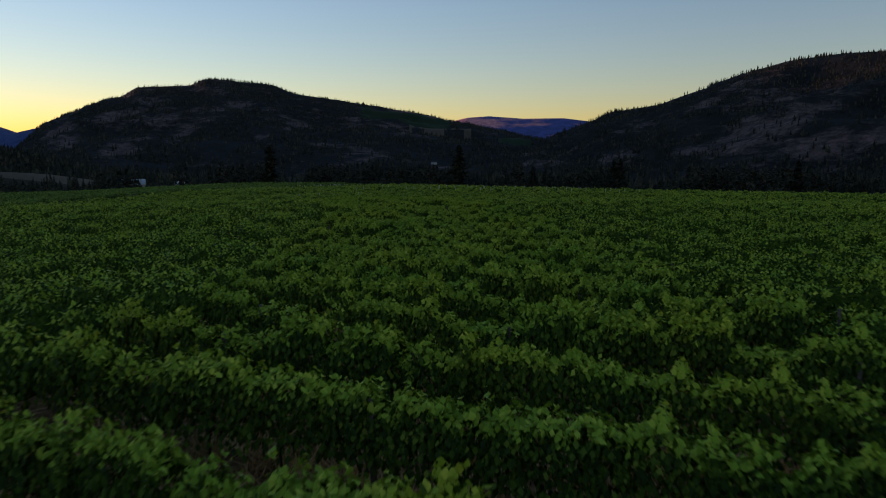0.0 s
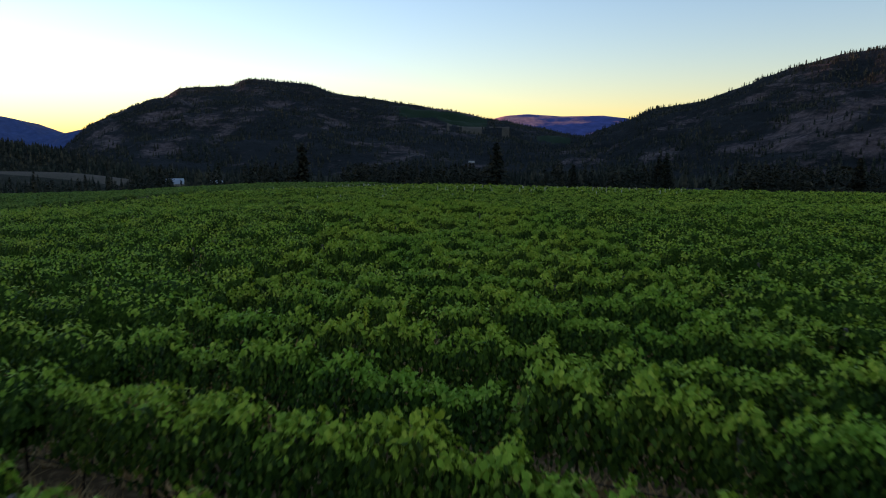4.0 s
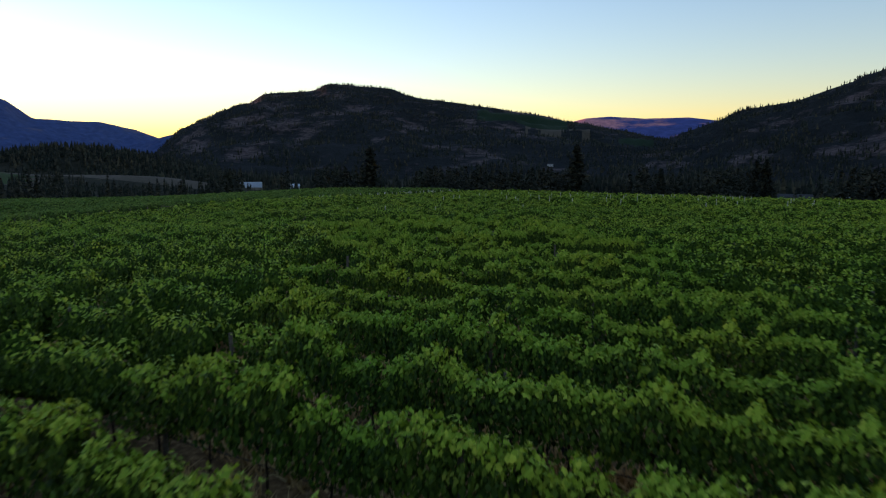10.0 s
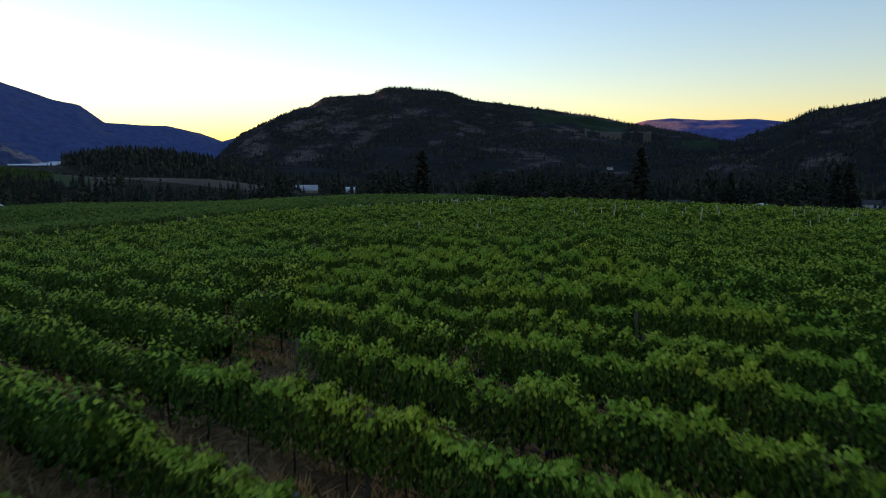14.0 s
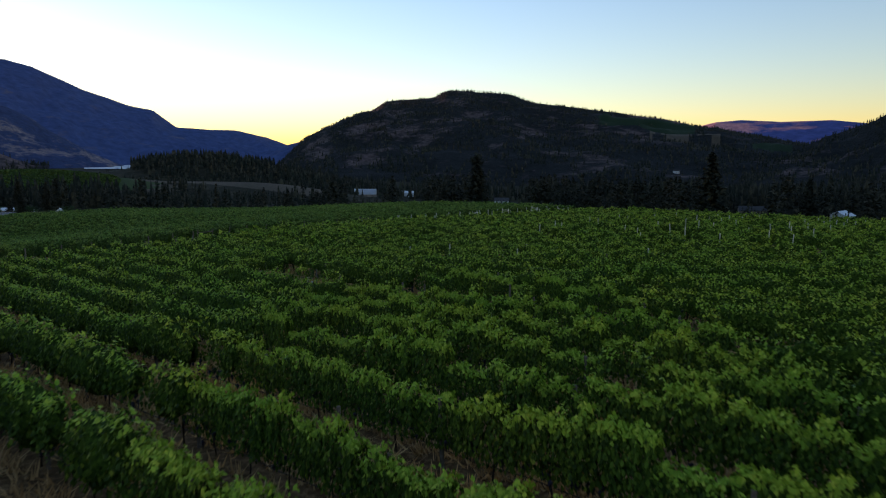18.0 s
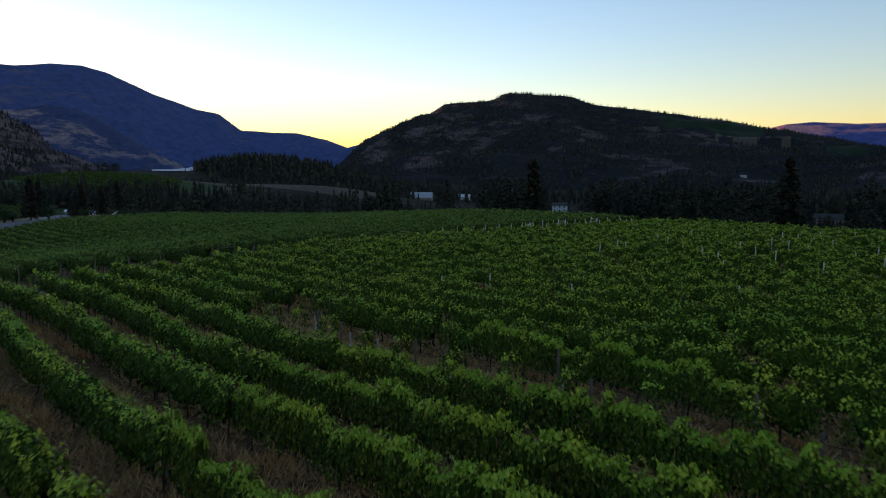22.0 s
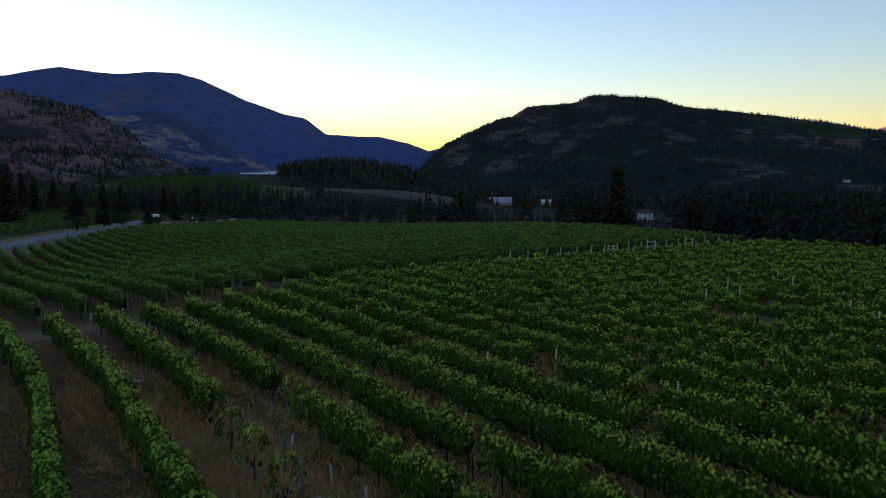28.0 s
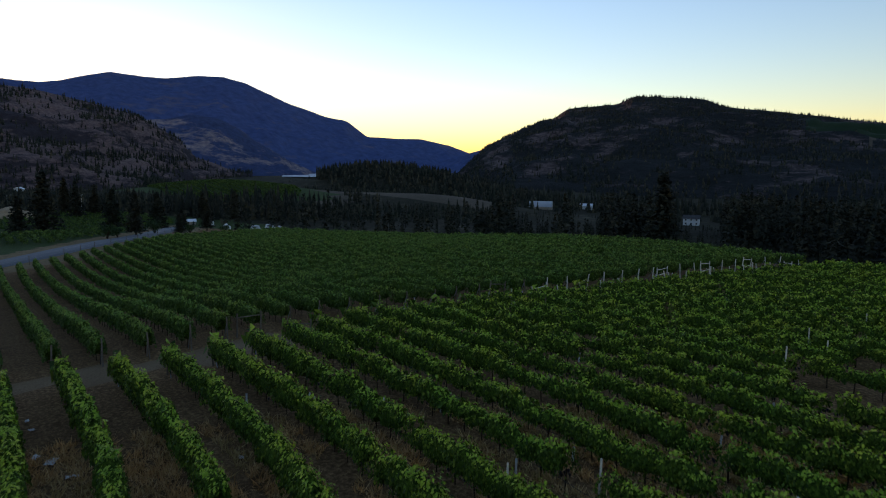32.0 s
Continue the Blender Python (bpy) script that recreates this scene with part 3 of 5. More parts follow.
def core(points):
    """A filler for the dense inside of the hedges, painted dark as shade: a lumpy body along each unbroken stretch of a
    row.
    """
    x, y, k, s = points.T
    h, over = hedge_height(x, y, k, s), lush(x, y)
    w = 0.47 + 0.08 * over + 0.06 * np.sin(s * 1.3 + k * 3.7) + (0.09 + 0.05 * over) * chance(k, s, 2.0)
    low = 0.74 - 0.18 * over + 0.14 * chance(k, s, 3.0)
    # the stretches close at both ends
    joined = (np.abs(np.diff(s)) < 0.6) & (np.diff(k) == 0)
    end = ~(np.append(joined, False) & np.append(False, joined))
    w, h, low = np.where(end, 0.15 * w, w), np.where(end, 0.55 * h + 0.45 * low, h), np.where(end, 0.6 * low + 0.4 * h, low)
    ground_z, wander = land(x, y), bend(x, y)
    ring = []
    for a, b in ((-0.6, 0.0), (-0.85, 0.4), (-0.55, 0.8), (0.0, 0.93), (0.55, 0.8), (0.85, 0.4), (0.6, 0.0)):
        t = w * a + wander + rng.normal(0, 0.06, len(x))
        ring.append(np.stack([x + ROW_N[0] * t, y + ROW_N[1] * t, ground_z + low + (h - 0.1 - low) * b + rng.normal(0, 0.07, len(x))], 1))
    v = np.stack(ring, 1).reshape(-1, 3)
    i = np.where(joined)[0][:, None] * 7
    quads = np.concatenate([np.hstack([i + a, i + (a + 1) % 7, i + 7 + (a + 1) % 7, i + 7 + a]) for a in range(7)])
    return v, np.concatenate([quads[:, [0, 1, 2]], quads[:, [0, 2, 3]]])


outer = np.repeat(row_points(0.5, True), 9, axis=0)
c, hang, face, tip = canopy(outer[:, 0], outer[:, 1], outer[:, 2], outer[:, 3], 0.3)
v, f = slips(c, 0.5, hang, face)
tagged(mesh_ob("vine_rows", v, f, [VINE, VINE_TIP_LIT], index=tip), "leafy green vines at the sides of the field", "vines", kind="stuff")
VINE_STEP = 1.5
single = row_points(VINE_STEP)
sd = path_dist(single[:, 0], single[:, 1])
SINGLES = single[np.argsort(sd, kind="stable")[:300]]
single_keys = {(int(k), round(float(s), 2)) for _, _, k, s in SINGLES}

pts = row_points(0.5)
key_s = np.round((pts[:, 3] + 300) / VINE_STEP) * VINE_STEP - 300
is_single = np.array([(int(k), round(float(s), 2)) in single_keys for k, s in zip(pts[:, 2], key_s)])
rest = pts[~is_single]
rd = path_dist(rest[:, 0], rest[:, 1])
far_block = lane_side(rest[:, 0], rest[:, 1]) > 0
for block, mat, text in ((False, VINE, "long rows of leafy green grape vines"), (True, VINE_FAR, "dark green grape vines of the far block")):
    vs, fs, tips, count = [], [], [], 0
    for lo, hi, per, size in ((0, 30, 190, 0.125), (30, 62, 150, 0.14), (62, 110, 75, 0.18), (110, 400, 44, 0.24)):
        sel = rest[(rd >= lo) & (rd < hi) & (far_block == block)]
        if not len(sel):
            continue
        rep = np.repeat(sel, per, axis=0)
        c, hang, face, tip = canopy(rep[:, 0], rep[:, 1], rep[:, 2], rep[:, 3], 0.3)
        v, f = cards(c, size, hang, 0.8, face) if lo == 0 else slips(c, size, hang, face)
        vs.append(v)
        fs.append(f + count)
        tips.append(np.tile(tip, 2) if lo == 0 else tip)
        count += len(v)
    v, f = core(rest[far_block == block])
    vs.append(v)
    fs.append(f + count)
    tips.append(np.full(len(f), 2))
    ob = mesh_ob("vine_rows", np.concatenate(vs), np.concatenate(fs), [mat, VINE_FAR_TIP_LIT if block else VINE_TIP_LIT, VINE_CORE], index=np.concatenate(tips))
    tagged(ob, text, "vines", kind="stuff")

# single vines along the flight: trunk, arms, foliage, grapes
ROW_TURN = math.degrees(math.atan2(ROW_U[1], ROW_U[0]))


def grape_vine(seed):
    r = random.Random(seed)
    base = new("grape_vine")
    tagged(base, "leafy green grape vine with a dark gnarled trunk", "vine", "vines along the flight")
    bm = bmesh.new()
    p = Vector((0, 0, -0.1))
    for i in range(4):
        q = Vector((r.uniform(-0.05, 0.05), r.uniform(-0.05, 0.05), 0.22 * (i + 1)))
        rod(0.035 - 0.004 * i, 0.031 - 0.004 * i, p, q, 6, bm)
        p = q
    part("trunk", bm, BARK, base)
    for side in (-1, 1):
        bm = bmesh.new()
        q = p.copy()
        for i in range(3):
            n = Vector((side * 0.24 * (i + 1), r.uniform(-0.04, 0.04), 0.86 + r.uniform(-0.03, 0.03)))
            rod(0.02 - 0.004 * i, 0.017 - 0.004 * i, q, n, 5, bm)
            q = n
        part("arm", bm, BARK, base)
    n = 1650
    x = rng.uniform(-0.82, 0.82, n)
    q = rng.uniform(0, 1, n) ** 0.75
    lump = np.array([r.uniform(-1, 1) for _ in range(12)])[np.floor((x + 0.9) / 0.3).astype(int)]
    top = 1.85 + 0.2 * lump + 0.12 * np.sin(x * 3.2 + seed) + 0.08 * np.sin(x * 9 + seed * 2)
    z = 0.6 + (top - 0.6) * q
    w = 0.6 + 0.1 * lump + 0.06 * np.sin(x * 2.4 + seed * 1.7)
    t = w * (1.05 - 0.5 * q ** 2) * np.sign(rng.uniform(-1, 1, n)) * rng.uniform(0, 1, n) ** np.where(q > 0.8, 1.0, 0.55)
    c = np.stack([x, t, z], 1)
    hang, face = np.where(q > 0.88, 0.6, 1.3), np.where(t > 0, np.pi / 2, -np.pi / 2)
    # brightened leaves towards the top, as young growth under painted light
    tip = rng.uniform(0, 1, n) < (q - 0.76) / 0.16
    # a few shoots that stick out above and hang over the sides
    for _ in range(11):
        a = np.array([rng.uniform(-0.7, 0.7), rng.uniform(-0.35, 0.35), 1.72])
        way = np.array([rng.normal(0, 0.25), rng.normal(0, 0.4), rng.uniform(0.2, 0.6)])
        k = np.linspace(0, 1, 9)[:, None]
        c = np.concatenate([c, a + way * k - np.array([0, 0, 0.35]) * k * k + rng.normal(0, 0.04, (9, 3))])
        hang, face = np.append(hang, np.full(9, 0.6)), np.append(face, rng.uniform(0, 6.28, 9))
        tip = np.append(tip, np.ones(9, bool))
    v, f = cards(c, 0.11, hang, 0.85, face)
    mesh_ob("foliage", v, f, [VINE, VINE_TIP_LIT], base, index=np.tile(tip, 2))
    bm = bmesh.new()
    for _ in range(5):
        gx_, gy_, gz = r.uniform(-0.7, 0.7), r.uniform(-0.22, 0.22), r.uniform(0.62, 0.85)
        for b in range(3):
            bmesh.ops.create_icosphere(bm, subdivisions=1, radius=0.045 - 0.009 * b, matrix=Matrix.Translation((gx_ + r.uniform(-0.02, 0.02), gy_ + r.uniform(-0.02, 0.02), gz - 0.05 * b)))
    tagged(part("fruit", bm, GRAPE, base), kind="stuff")
    return base


KINDS = [grape_vine(i) for i in range(10)]
for i, (x, y, k, s) in enumerate(SINGLES):
    turn = ROW_TURN + (180 if (i * 7) % 3 == 0 else 0)
    off = float(bend(x, y))
    over = float(lush(x, y))
    m = pose(x + ROW_N[0] * off, y + ROW_N[1] * off, land1(x, y), 0, 0, turn) @ Matrix.Diagonal((1, (0.7 + 0.2 * over) * (0.85 + 0.35 * ((i * 37) % 17) / 17), 0.92 + 0.2 * ((i * 53) % 23) / 23, 1))
    if i < len(KINDS):
        KINDS[i].matrix_basis = m
    else:
        copy_thing(KINDS[(i * 3 + int(k)) % len(KINDS)], m)


# trunks of the other vines, as far as they can be told
def stick_mesh(name, xy, low, high, r, mat, seg=4, lean=0.04):
    n = len(xy)
    z0 = land(xy[:, 0], xy[:, 1])
    top = xy + rng.normal(0, lean, (n, 2))
    a = np.linspace(0, 2 * np.pi, seg, endpoint=False)
    ring = np.stack([np.cos(a), np.sin(a)], 1) * r
    v0 = np.concatenate([xy[:, None, :] + ring[None], np.repeat((z0 + low)[:, None, None], seg, 1)], 2)
    v1 = np.concatenate([top[:, None, :] + ring[None] * 0.8, np.repeat((z0 + high)[:, None, None], seg, 1)], 2)
    v = np.concatenate([v0, v1], 1).reshape(-1, 3)
    i = np.arange(n)[:, None] * 2 * seg
    f = np.concatenate([np.hstack([i + k, i + (k + 1) % seg, i + seg + (k + 1) % seg, i + seg + k]) for k in range(seg)])
    return mesh_ob(name, v, f, mat)


other = np.array([p for p in single if (int(p[2]), round(float(p[3]), 2)) not in single_keys])
other = other[path_dist(other[:, 0], other[:, 1]) < 75]
other[:, :2] += ROW_N * bend(other[:, 0], other[:, 1])[:, None]
tagged(stick_mesh("vine_trunks", other[:, :2], -0.05, 0.95, 0.035, BARK), "dark thin trunks under the rows of vines", "vines", kind="stuff")

# bunches of dark grapes under the trimmed hedges
gr = row_points(0.5)
gr = gr[(path_dist(gr[:, 0], gr[:, 1]) < 48) & (lush(gr[:, 0], gr[:, 1]) < 0.8)]
gr = np.repeat(gr, 4, axis=0)
n = len(gr)
side_, run = rng.normal(0, 0.14, n) + bend(gr[:, 0], gr[:, 1]), rng.uniform(-0.3, 0.3, n)
gx_, gy_ = gr[:, 0] + ROW_U[0] * run + ROW_N[0] * side_, gr[:, 1] + ROW_U[1] * run + ROW_N[1] * side_
gz_, wide_, tall_ = land(gx_, gy_) + rng.uniform(0.6, 0.84, n), rng.uniform(0.045, 0.075, n), rng.uniform(0.1, 0.17, n)
ring = [np.stack([gx_ + wide_ * math.cos(a), gy_ + wide_ * math.sin(a), gz_ + 0.3 * tall_], 1) for a in (0.3, 1.87, 3.44, 5.01)]
v = np.stack(ring + [np.stack([gx_, gy_, gz_ + 0.6 * tall_], 1), np.stack([gx_, gy_, gz_ - tall_], 1)], 1).reshape(-1, 3)
i = np.arange(n)[:, None] * 6
f = np.concatenate([np.hstack([i + a, i + (a + 1) % 4, i + 4]) for a in range(4)] + [np.hstack([i + (a + 1) % 4, i + a, i + 5]) for a in range(4)])
tagged(mesh_ob("grape_bunches", v, f, GRAPE), "dark ripe grapes hanging under the trimmed vines", "grapes", kind="stuff")

# ---- posts ----
def vineyard_post(h, r, mat):
    bm = rod(r, r * 0.92, (0, 0, -0.1), (0, 0, h), 9)
    bmesh.ops.bevel(bm, geom=[e for e in bm.edges if all(v.co.z > h - 0.01 for v in e.verts)], offset=0.012, segments=1, affect="EDGES")
    return part("vineyard_post", bm, mat, None, smooth=False)


post_at = []
for k in range(2, 62):
    for s in np.arange(-300, 300, 7.0):
        s = s + 0.4 + (k * 1.37) % 3
        x, y = (float(c) for c in row_xy(k, s))
        side = float(lane_side(x, y))
        if y > -4 and x < 0.7 * y + 12 and -70 < x < 60 and side < -3.0 and y < 185:
            post_at.append((float(path_dist(x, y)), x, y))
post_at += [(0.0, x, y) for x, y in ((0.15, 42.6), (-14.5, 87.2), (-22.3, 91.9), (-8.6, 87.5), (-1.7, 84.4), (-7.4, 65.8), (-14.8, 127.2), (-3.8, 117.2), (-35.8, 139.8), (-34.4, 149.9))]
for k in range(36, 58):
    for s in np.arange(-20, 62, 8.0):
        x, y = (float(c) for c in row_xy(k, s + (k * 2.9) % 8))
        if y - 0.15 * x > 106 and -36 < x < 34 and y < 172 and float(lane_side(x, y)) < -3.0 and (k + int(s)) % 3:
            post_at.append((1.0, x, y))
post_at.sort()
proto = vineyard_post(1.72, 0.055, POST_WOOD)
tagged(proto, "weathered grey round wooden vineyard post", "post", "vineyard posts")
pale = vineyard_post(2.0, 0.045, PALE_WOOD)
tagged(pale, "pale grey wooden post above low young vines", "post", "vineyard posts")
pr = random.Random(5)
used = set()
for _, x, y in post_at[:300]:
    young = y - 0.15 * x > 104 and x > -30
    src = pale if young else proto
    m = pose(x, y, land1(x, y), pr.uniform(-2, 2), pr.uniform(-2, 2), pr.uniform(0, 360))
    if src.name not in used:
        src.matrix_basis = m
        used.add(src.name)
    else:
        copy_thing(src, m)


# the posts with a brace at the row ends along the lane
def end_post(brace, mat, text):
    base = new("end_post")
    tagged(base, text + (" wooden end posts joined by a brace" if brace else " wooden end post leaning away from its row"), "post", "end posts along the lane")
    part("post", rod(0.06, 0.055, (0, 0, -0.1), (0, 0, 1.9), 9), mat, base)
    if brace:
        part("post", rod(0.07, 0.065, (1.9, 0, -0.1), (1.9, 0, 1.9), 9), mat, base)
        part("brace", rod(0.045, 0.045, (0.06, 0, 1.62), (1.84, 0, 1.58), 8), mat, base)
    else:
        part("stay", rod(0.03, 0.03, (0.05, 0, 1.5), (0.95, 0, 0.0), 6), WIRE, base)
    return base


ENDS = {(b, c): end_post(b, PALE_WOOD if c else POST_WOOD, "pale" if c else "weathered grey") for b in (False, True) for c in (False, True)}
placed = set()
n_end = 0
for k in range(20, 78):
    s = np.arange(-150, 150, 0.25)
    x, y = row_xy(k, s)
    side = lane_side(x, y)
    for want, sgn in ((-2.6, -1), (2.5, 1)):
        hit = np.where(np.diff(np.sign(side - want)) != 0)[0]
        if not len(hit) or n_end > 110:
            continue
        i = hit[0]
        if not (y[i] < crest(x[i]) and -80 < x[i] < 60):
            continue
        bright = bool(x[i] > -42)
        which_end = (bool(k % 3 == 2) if x[i] > -36 else bool(k % 9 == 2), bright)
        m = pose(x[i], y[i], land1(x[i], y[i]), pr.uniform(-7, 7), pr.uniform(-9, 9), ROW_TURN + (180 if sgn < 0 else 0) + (90 if which_end[0] else 0))
        if which_end not in placed:
            ENDS[which_end].matrix_basis = m
            placed.add(which_end)
        else:
            copy_thing(ENDS[which_end], m)
        n_end += 1


# ---- white grow tubes on young vines ----
def grow_tube():
    bm = rod(0.05, 0.05, (0, 0, -0.02), (0, 0, 0.62), 10)
    bmesh.ops.delete(bm, geom=[f for f in bm.faces if len(f.verts) > 4 and f.calc_center_median().z > 0.5], context="FACES")
    bmesh.ops.solidify(bm, geom=bm.faces[:], thickness=0.006)
    ob = part("grow_tube", bm, TUBE, None)
    return tagged(ob, "white plastic grow tube round a young vine", "tube", "grow tubes")


TUBES = [(-15.4, 87.6), (-12.7, 86.5), (-8.4, 87.5), (-19.4, 90.1), (-25.5, 96.5), (-18.6, 91.5), (-55.4, 107), (-38.5, 107.9), (-35.7, 109.7), (-35, 109.4), (-31.6, 111), (-28.8, 112.1), (-21.9, 107.1), (-20.6, 92.3), (-17.2, 89.8), (-23.8, 93.9)]
for k in range(44):
    x, y = pr.uniform(-38, 40), pr.uniform(108, 172)
    n = ROW_N @ np.array([x, y])
    x, y = np.array([x, y]) + ROW_N * (round((n - PHASE) / SPACING) * SPACING + PHASE - n)
    TUBES.append((float(x), float(y)))
for k in range(40):
    row, run = pr.randint(30, 52), pr.uniform(60, 125)
    x, y = (float(c) for c in row_xy(row, run))
    if lane_side(x, y) > 3 and x > road_x(y) + 14:
        TUBES.append((x, y))
tube = grow_tube()
for i, (x, y) in enumerate(TUBES):
    m = pose(x, y, land1(x, y), pr.uniform(-8, 8), pr.uniform(-8, 8), 0)
    ob = tube if i == 0 else copy_thing(tube, m)
    ob.matrix_basis = m

# ---- drip hoses, one to a row ----
for k in range(4, 36):
    s = np.arange(-25, 75, 1.5)
    x, y = row_xy(k, s)
    ok = (lane_side(x, y) < -2.4) & (path_dist(x, y) < 34) & (y > -2)
    if ok.sum() < 4:
        continue
    x, y, s = x[ok], y[ok], s[ok]
    off = bend(x, y)
    mid = np.stack([x + ROW_N[0] * off, y + ROW_N[1] * off, land(x, y) + 0.46 + 0.03 * np.sin(s * 2)], 1)
    a = np.linspace(0, 2 * np.pi, 5, endpoint=False)
    v = np.concatenate([mid + np.array([ROW_N[0] * math.cos(b), ROW_N[1] * math.cos(b), math.sin(b)]) * 0.012 for b in a])
    n = len(mid)
    f = [[b * n + i, b * n + i + 1, ((b + 1) % 5) * n + i + 1, ((b + 1) % 5) * n + i] for b in range(5) for i in range(n - 1)]
    tagged(mesh_ob("drip_hose", v, f, HOSE), "black drip hose strung under a row of vines", "hose", "drip hoses")

# ---- dry grass between the rows ----
gp = np.stack([rng.uniform(-66, 26, 180000), rng.uniform(2, 122, 180000)], 1)

n_off = np.abs(((gp @ ROW_N - PHASE) / SPACING + 0.5) % 1 - 0.5) * SPACING
side = lane_side(gp[:, 0], gp[:, 1])
patchy = np.sin(gp[:, 0] * 0.35 + 1.3) + np.sin(gp[:, 1] * 0.28) + np.sin((gp[:, 0] + gp[:, 1]) * 0.9)
keep = (path_dist(gp[:, 0], gp[:, 1]) < 36) & ((n_off < 1.1) & (n_off > 0.35) & (patchy > -1.9) | (patchy > 1.0)) & (np.abs(side - 0.3) > 1.5)
gp = gp[keep]
bare_s, bare_n = rng.uniform(26, 64, 3200), PHASE + 24 * SPACING + rng.uniform(-1.7, 1.9, 3200)
gp = np.concatenate([gp, np.stack([ROW_U[0] * bare_s + ROW_N[0] * bare_n, ROW_U[1] * bare_s + ROW_N[1] * bare_n], 1)])
rep = np.repeat(gp, 7, axis=0)
n = len(rep)
root = rep + rng.normal(0, 0.1, (n, 2))
h = rng.uniform(0.06, 0.42, n)
lean = rng.normal(0, 0.21, (n, 2))
yaw = rng.uniform(0, np.pi, n)
wd = np.stack([np.cos(yaw), np.sin(yaw)], 1) * 0.034
z = land(root[:, 0], root[:, 1])
v = np.stack([np.c_[root - wd, z - 0.02], np.c_[root + wd, z - 0.02], np.c_[root + lean, z + h]], 1).reshape(-1, 3)
tagged(mesh_ob("dry_grass", v, np.arange(3 * n).reshape(-1, 3), DRY_GRASS), "dry tan grass tufts along the rows", "grass", kind="stuff")


# ---- litter on the soil ----
def litter(x, y, w, seed):
    r = random.Random(seed)
    bm = bmesh.new()
    bmesh.ops.create_grid(bm, x_segments=4, y_segments=3, size=0.5, matrix=Matrix.Diagonal((w, w * 0.5, 1, 1)))
    for vv in bm.verts:
        vv.co += Vector((r.uniform(-0.04, 0.04), r.uniform(-0.04, 0.04), r.uniform(0.0, 0.09)))
    bmesh.ops.solidify(bm, geom=bm.faces[:], thickness=0.008)
    ob = part("plastic_sheet", bm, TUBE, None)
    ob.matrix_basis = pose(x, y, land1(x, y) + 0.05, 0, 0, r.uniform(0, 180))
    return tagged(ob, "crumpled white plastic sheet lying on bare soil", "litter", "litter between the rows")


for i, (x, y, w) in enumerate([(-46.1, 100.3, 0.35), (-44.5, 99.7, 0.3), (-40.6, 97.9, 0.5), (-39.5, 98, 0.75), (-37.2, 97.6, 0.5), (-32.8, 102.6, 0.45), (-19.2, 90.9, 0.3), (-17.8, 90.2, 0.25), (-22.6, 93, 0.3)]):
    litter(x, y, w, i)


# ---- conifers ----
def conifer(x, y, z, h, seed, label, spread=0.2):
    base = new("pine_tree")
    tagged(base, label, "tree", "tall pines round the field")
    bm = bmesh.new()
    r0 = h * 0.02
    for i in range(4):
        rod(r0 * (1 - i * 0.24), r0 * (1 - (i + 1) * 0.235), (0, 0, h * 0.25 * i - (0.5 if i == 0 else 0)), (0, 0, h * 0.25 * (i + 1)), 7, bm)
    part("trunk", bm, BARK, base)
    r = np.random.default_rng(seed)
    cs = []
    bm = bmesh.new()
    for i in range(130):
        k = (i + 0.5) / 130
        zz = h * (0.13 + 0.86 * k)
        reach = h * spread * (1 - k) ** 0.8 * r.uniform(0.6, 1.2) + 0.25
        a = i * 2.399 + r.uniform(-0.4, 0.4)
        drop = r.uniform(0.05, 0.3)
        if k < 0.9:
            rod(0.05, 0.015, (0, 0, zz), (reach * 0.8 * math.cos(a), reach * 0.8 * math.sin(a), zz - drop * reach), 3, bm)
        m = int(7 + 22 * (1 - k))
        q = r.uniform(0.15, 1, m)
        cs.append(np.stack([reach * q * np.cos(a) + r.normal(0, 0.22, m), reach * q * np.sin(a) + r.normal(0, 0.22, m), zz - drop * reach * q + r.normal(0, 0.2, m)], 1))
    tagged(part("branch_whorls", bm, BARK, base), kind="stuff")
    global rng
    keep_rng, rng = rng, r
    v, f = cards(np.concatenate(cs), h * 0.055, 0.35, 0.7)
    rng = keep_rng
    mesh_ob("crown", v, f, CONIFER, base)
    base.matrix_basis = pose(x, y, z, 0, 0, seed * 77)
    return base


TREES = [(6.9, 268.2, 6.5, 0.25), (-74.5, 311.2, 7.0, 0.25), (-274.5, 221.2, 6.7, 0.31), (-428.5, 314.2, 2.0, 0.25), (-314.5, 273.2, -1.6, 0.31), (-295.5, 283.2, -3.2, 0.31), (-272.5, 280.2, -12, 0.28), (-327.5, 355.2, -5, 0.25), (-345.5, 347.2, -6, 0.28),
         (94.5, 390.2, 0.5, 0.25), (49.5, 385.2, -3.0, 0.28), (89.5, 356.2, 1.2, 0.28), (151.5, 302.2, 1.2, 0.31), (-208, 214, 0.6, 0.24), (-203, 226, -6.5, 0.28), (-211, 243, -3.5, 0.24), (-395.5, 302.2, 0.5, 0.25), (-410.5, 322.2, -2, 0.25), (-283.5, 216.2, -2, 0.28)]
for i, (x, y, top, spread) in enumerate(TREES):
    g = land1(x, y)
    conifer(x, y, g, top - g, i + 1, "tall dark pine at the edge of the vineyard", spread)


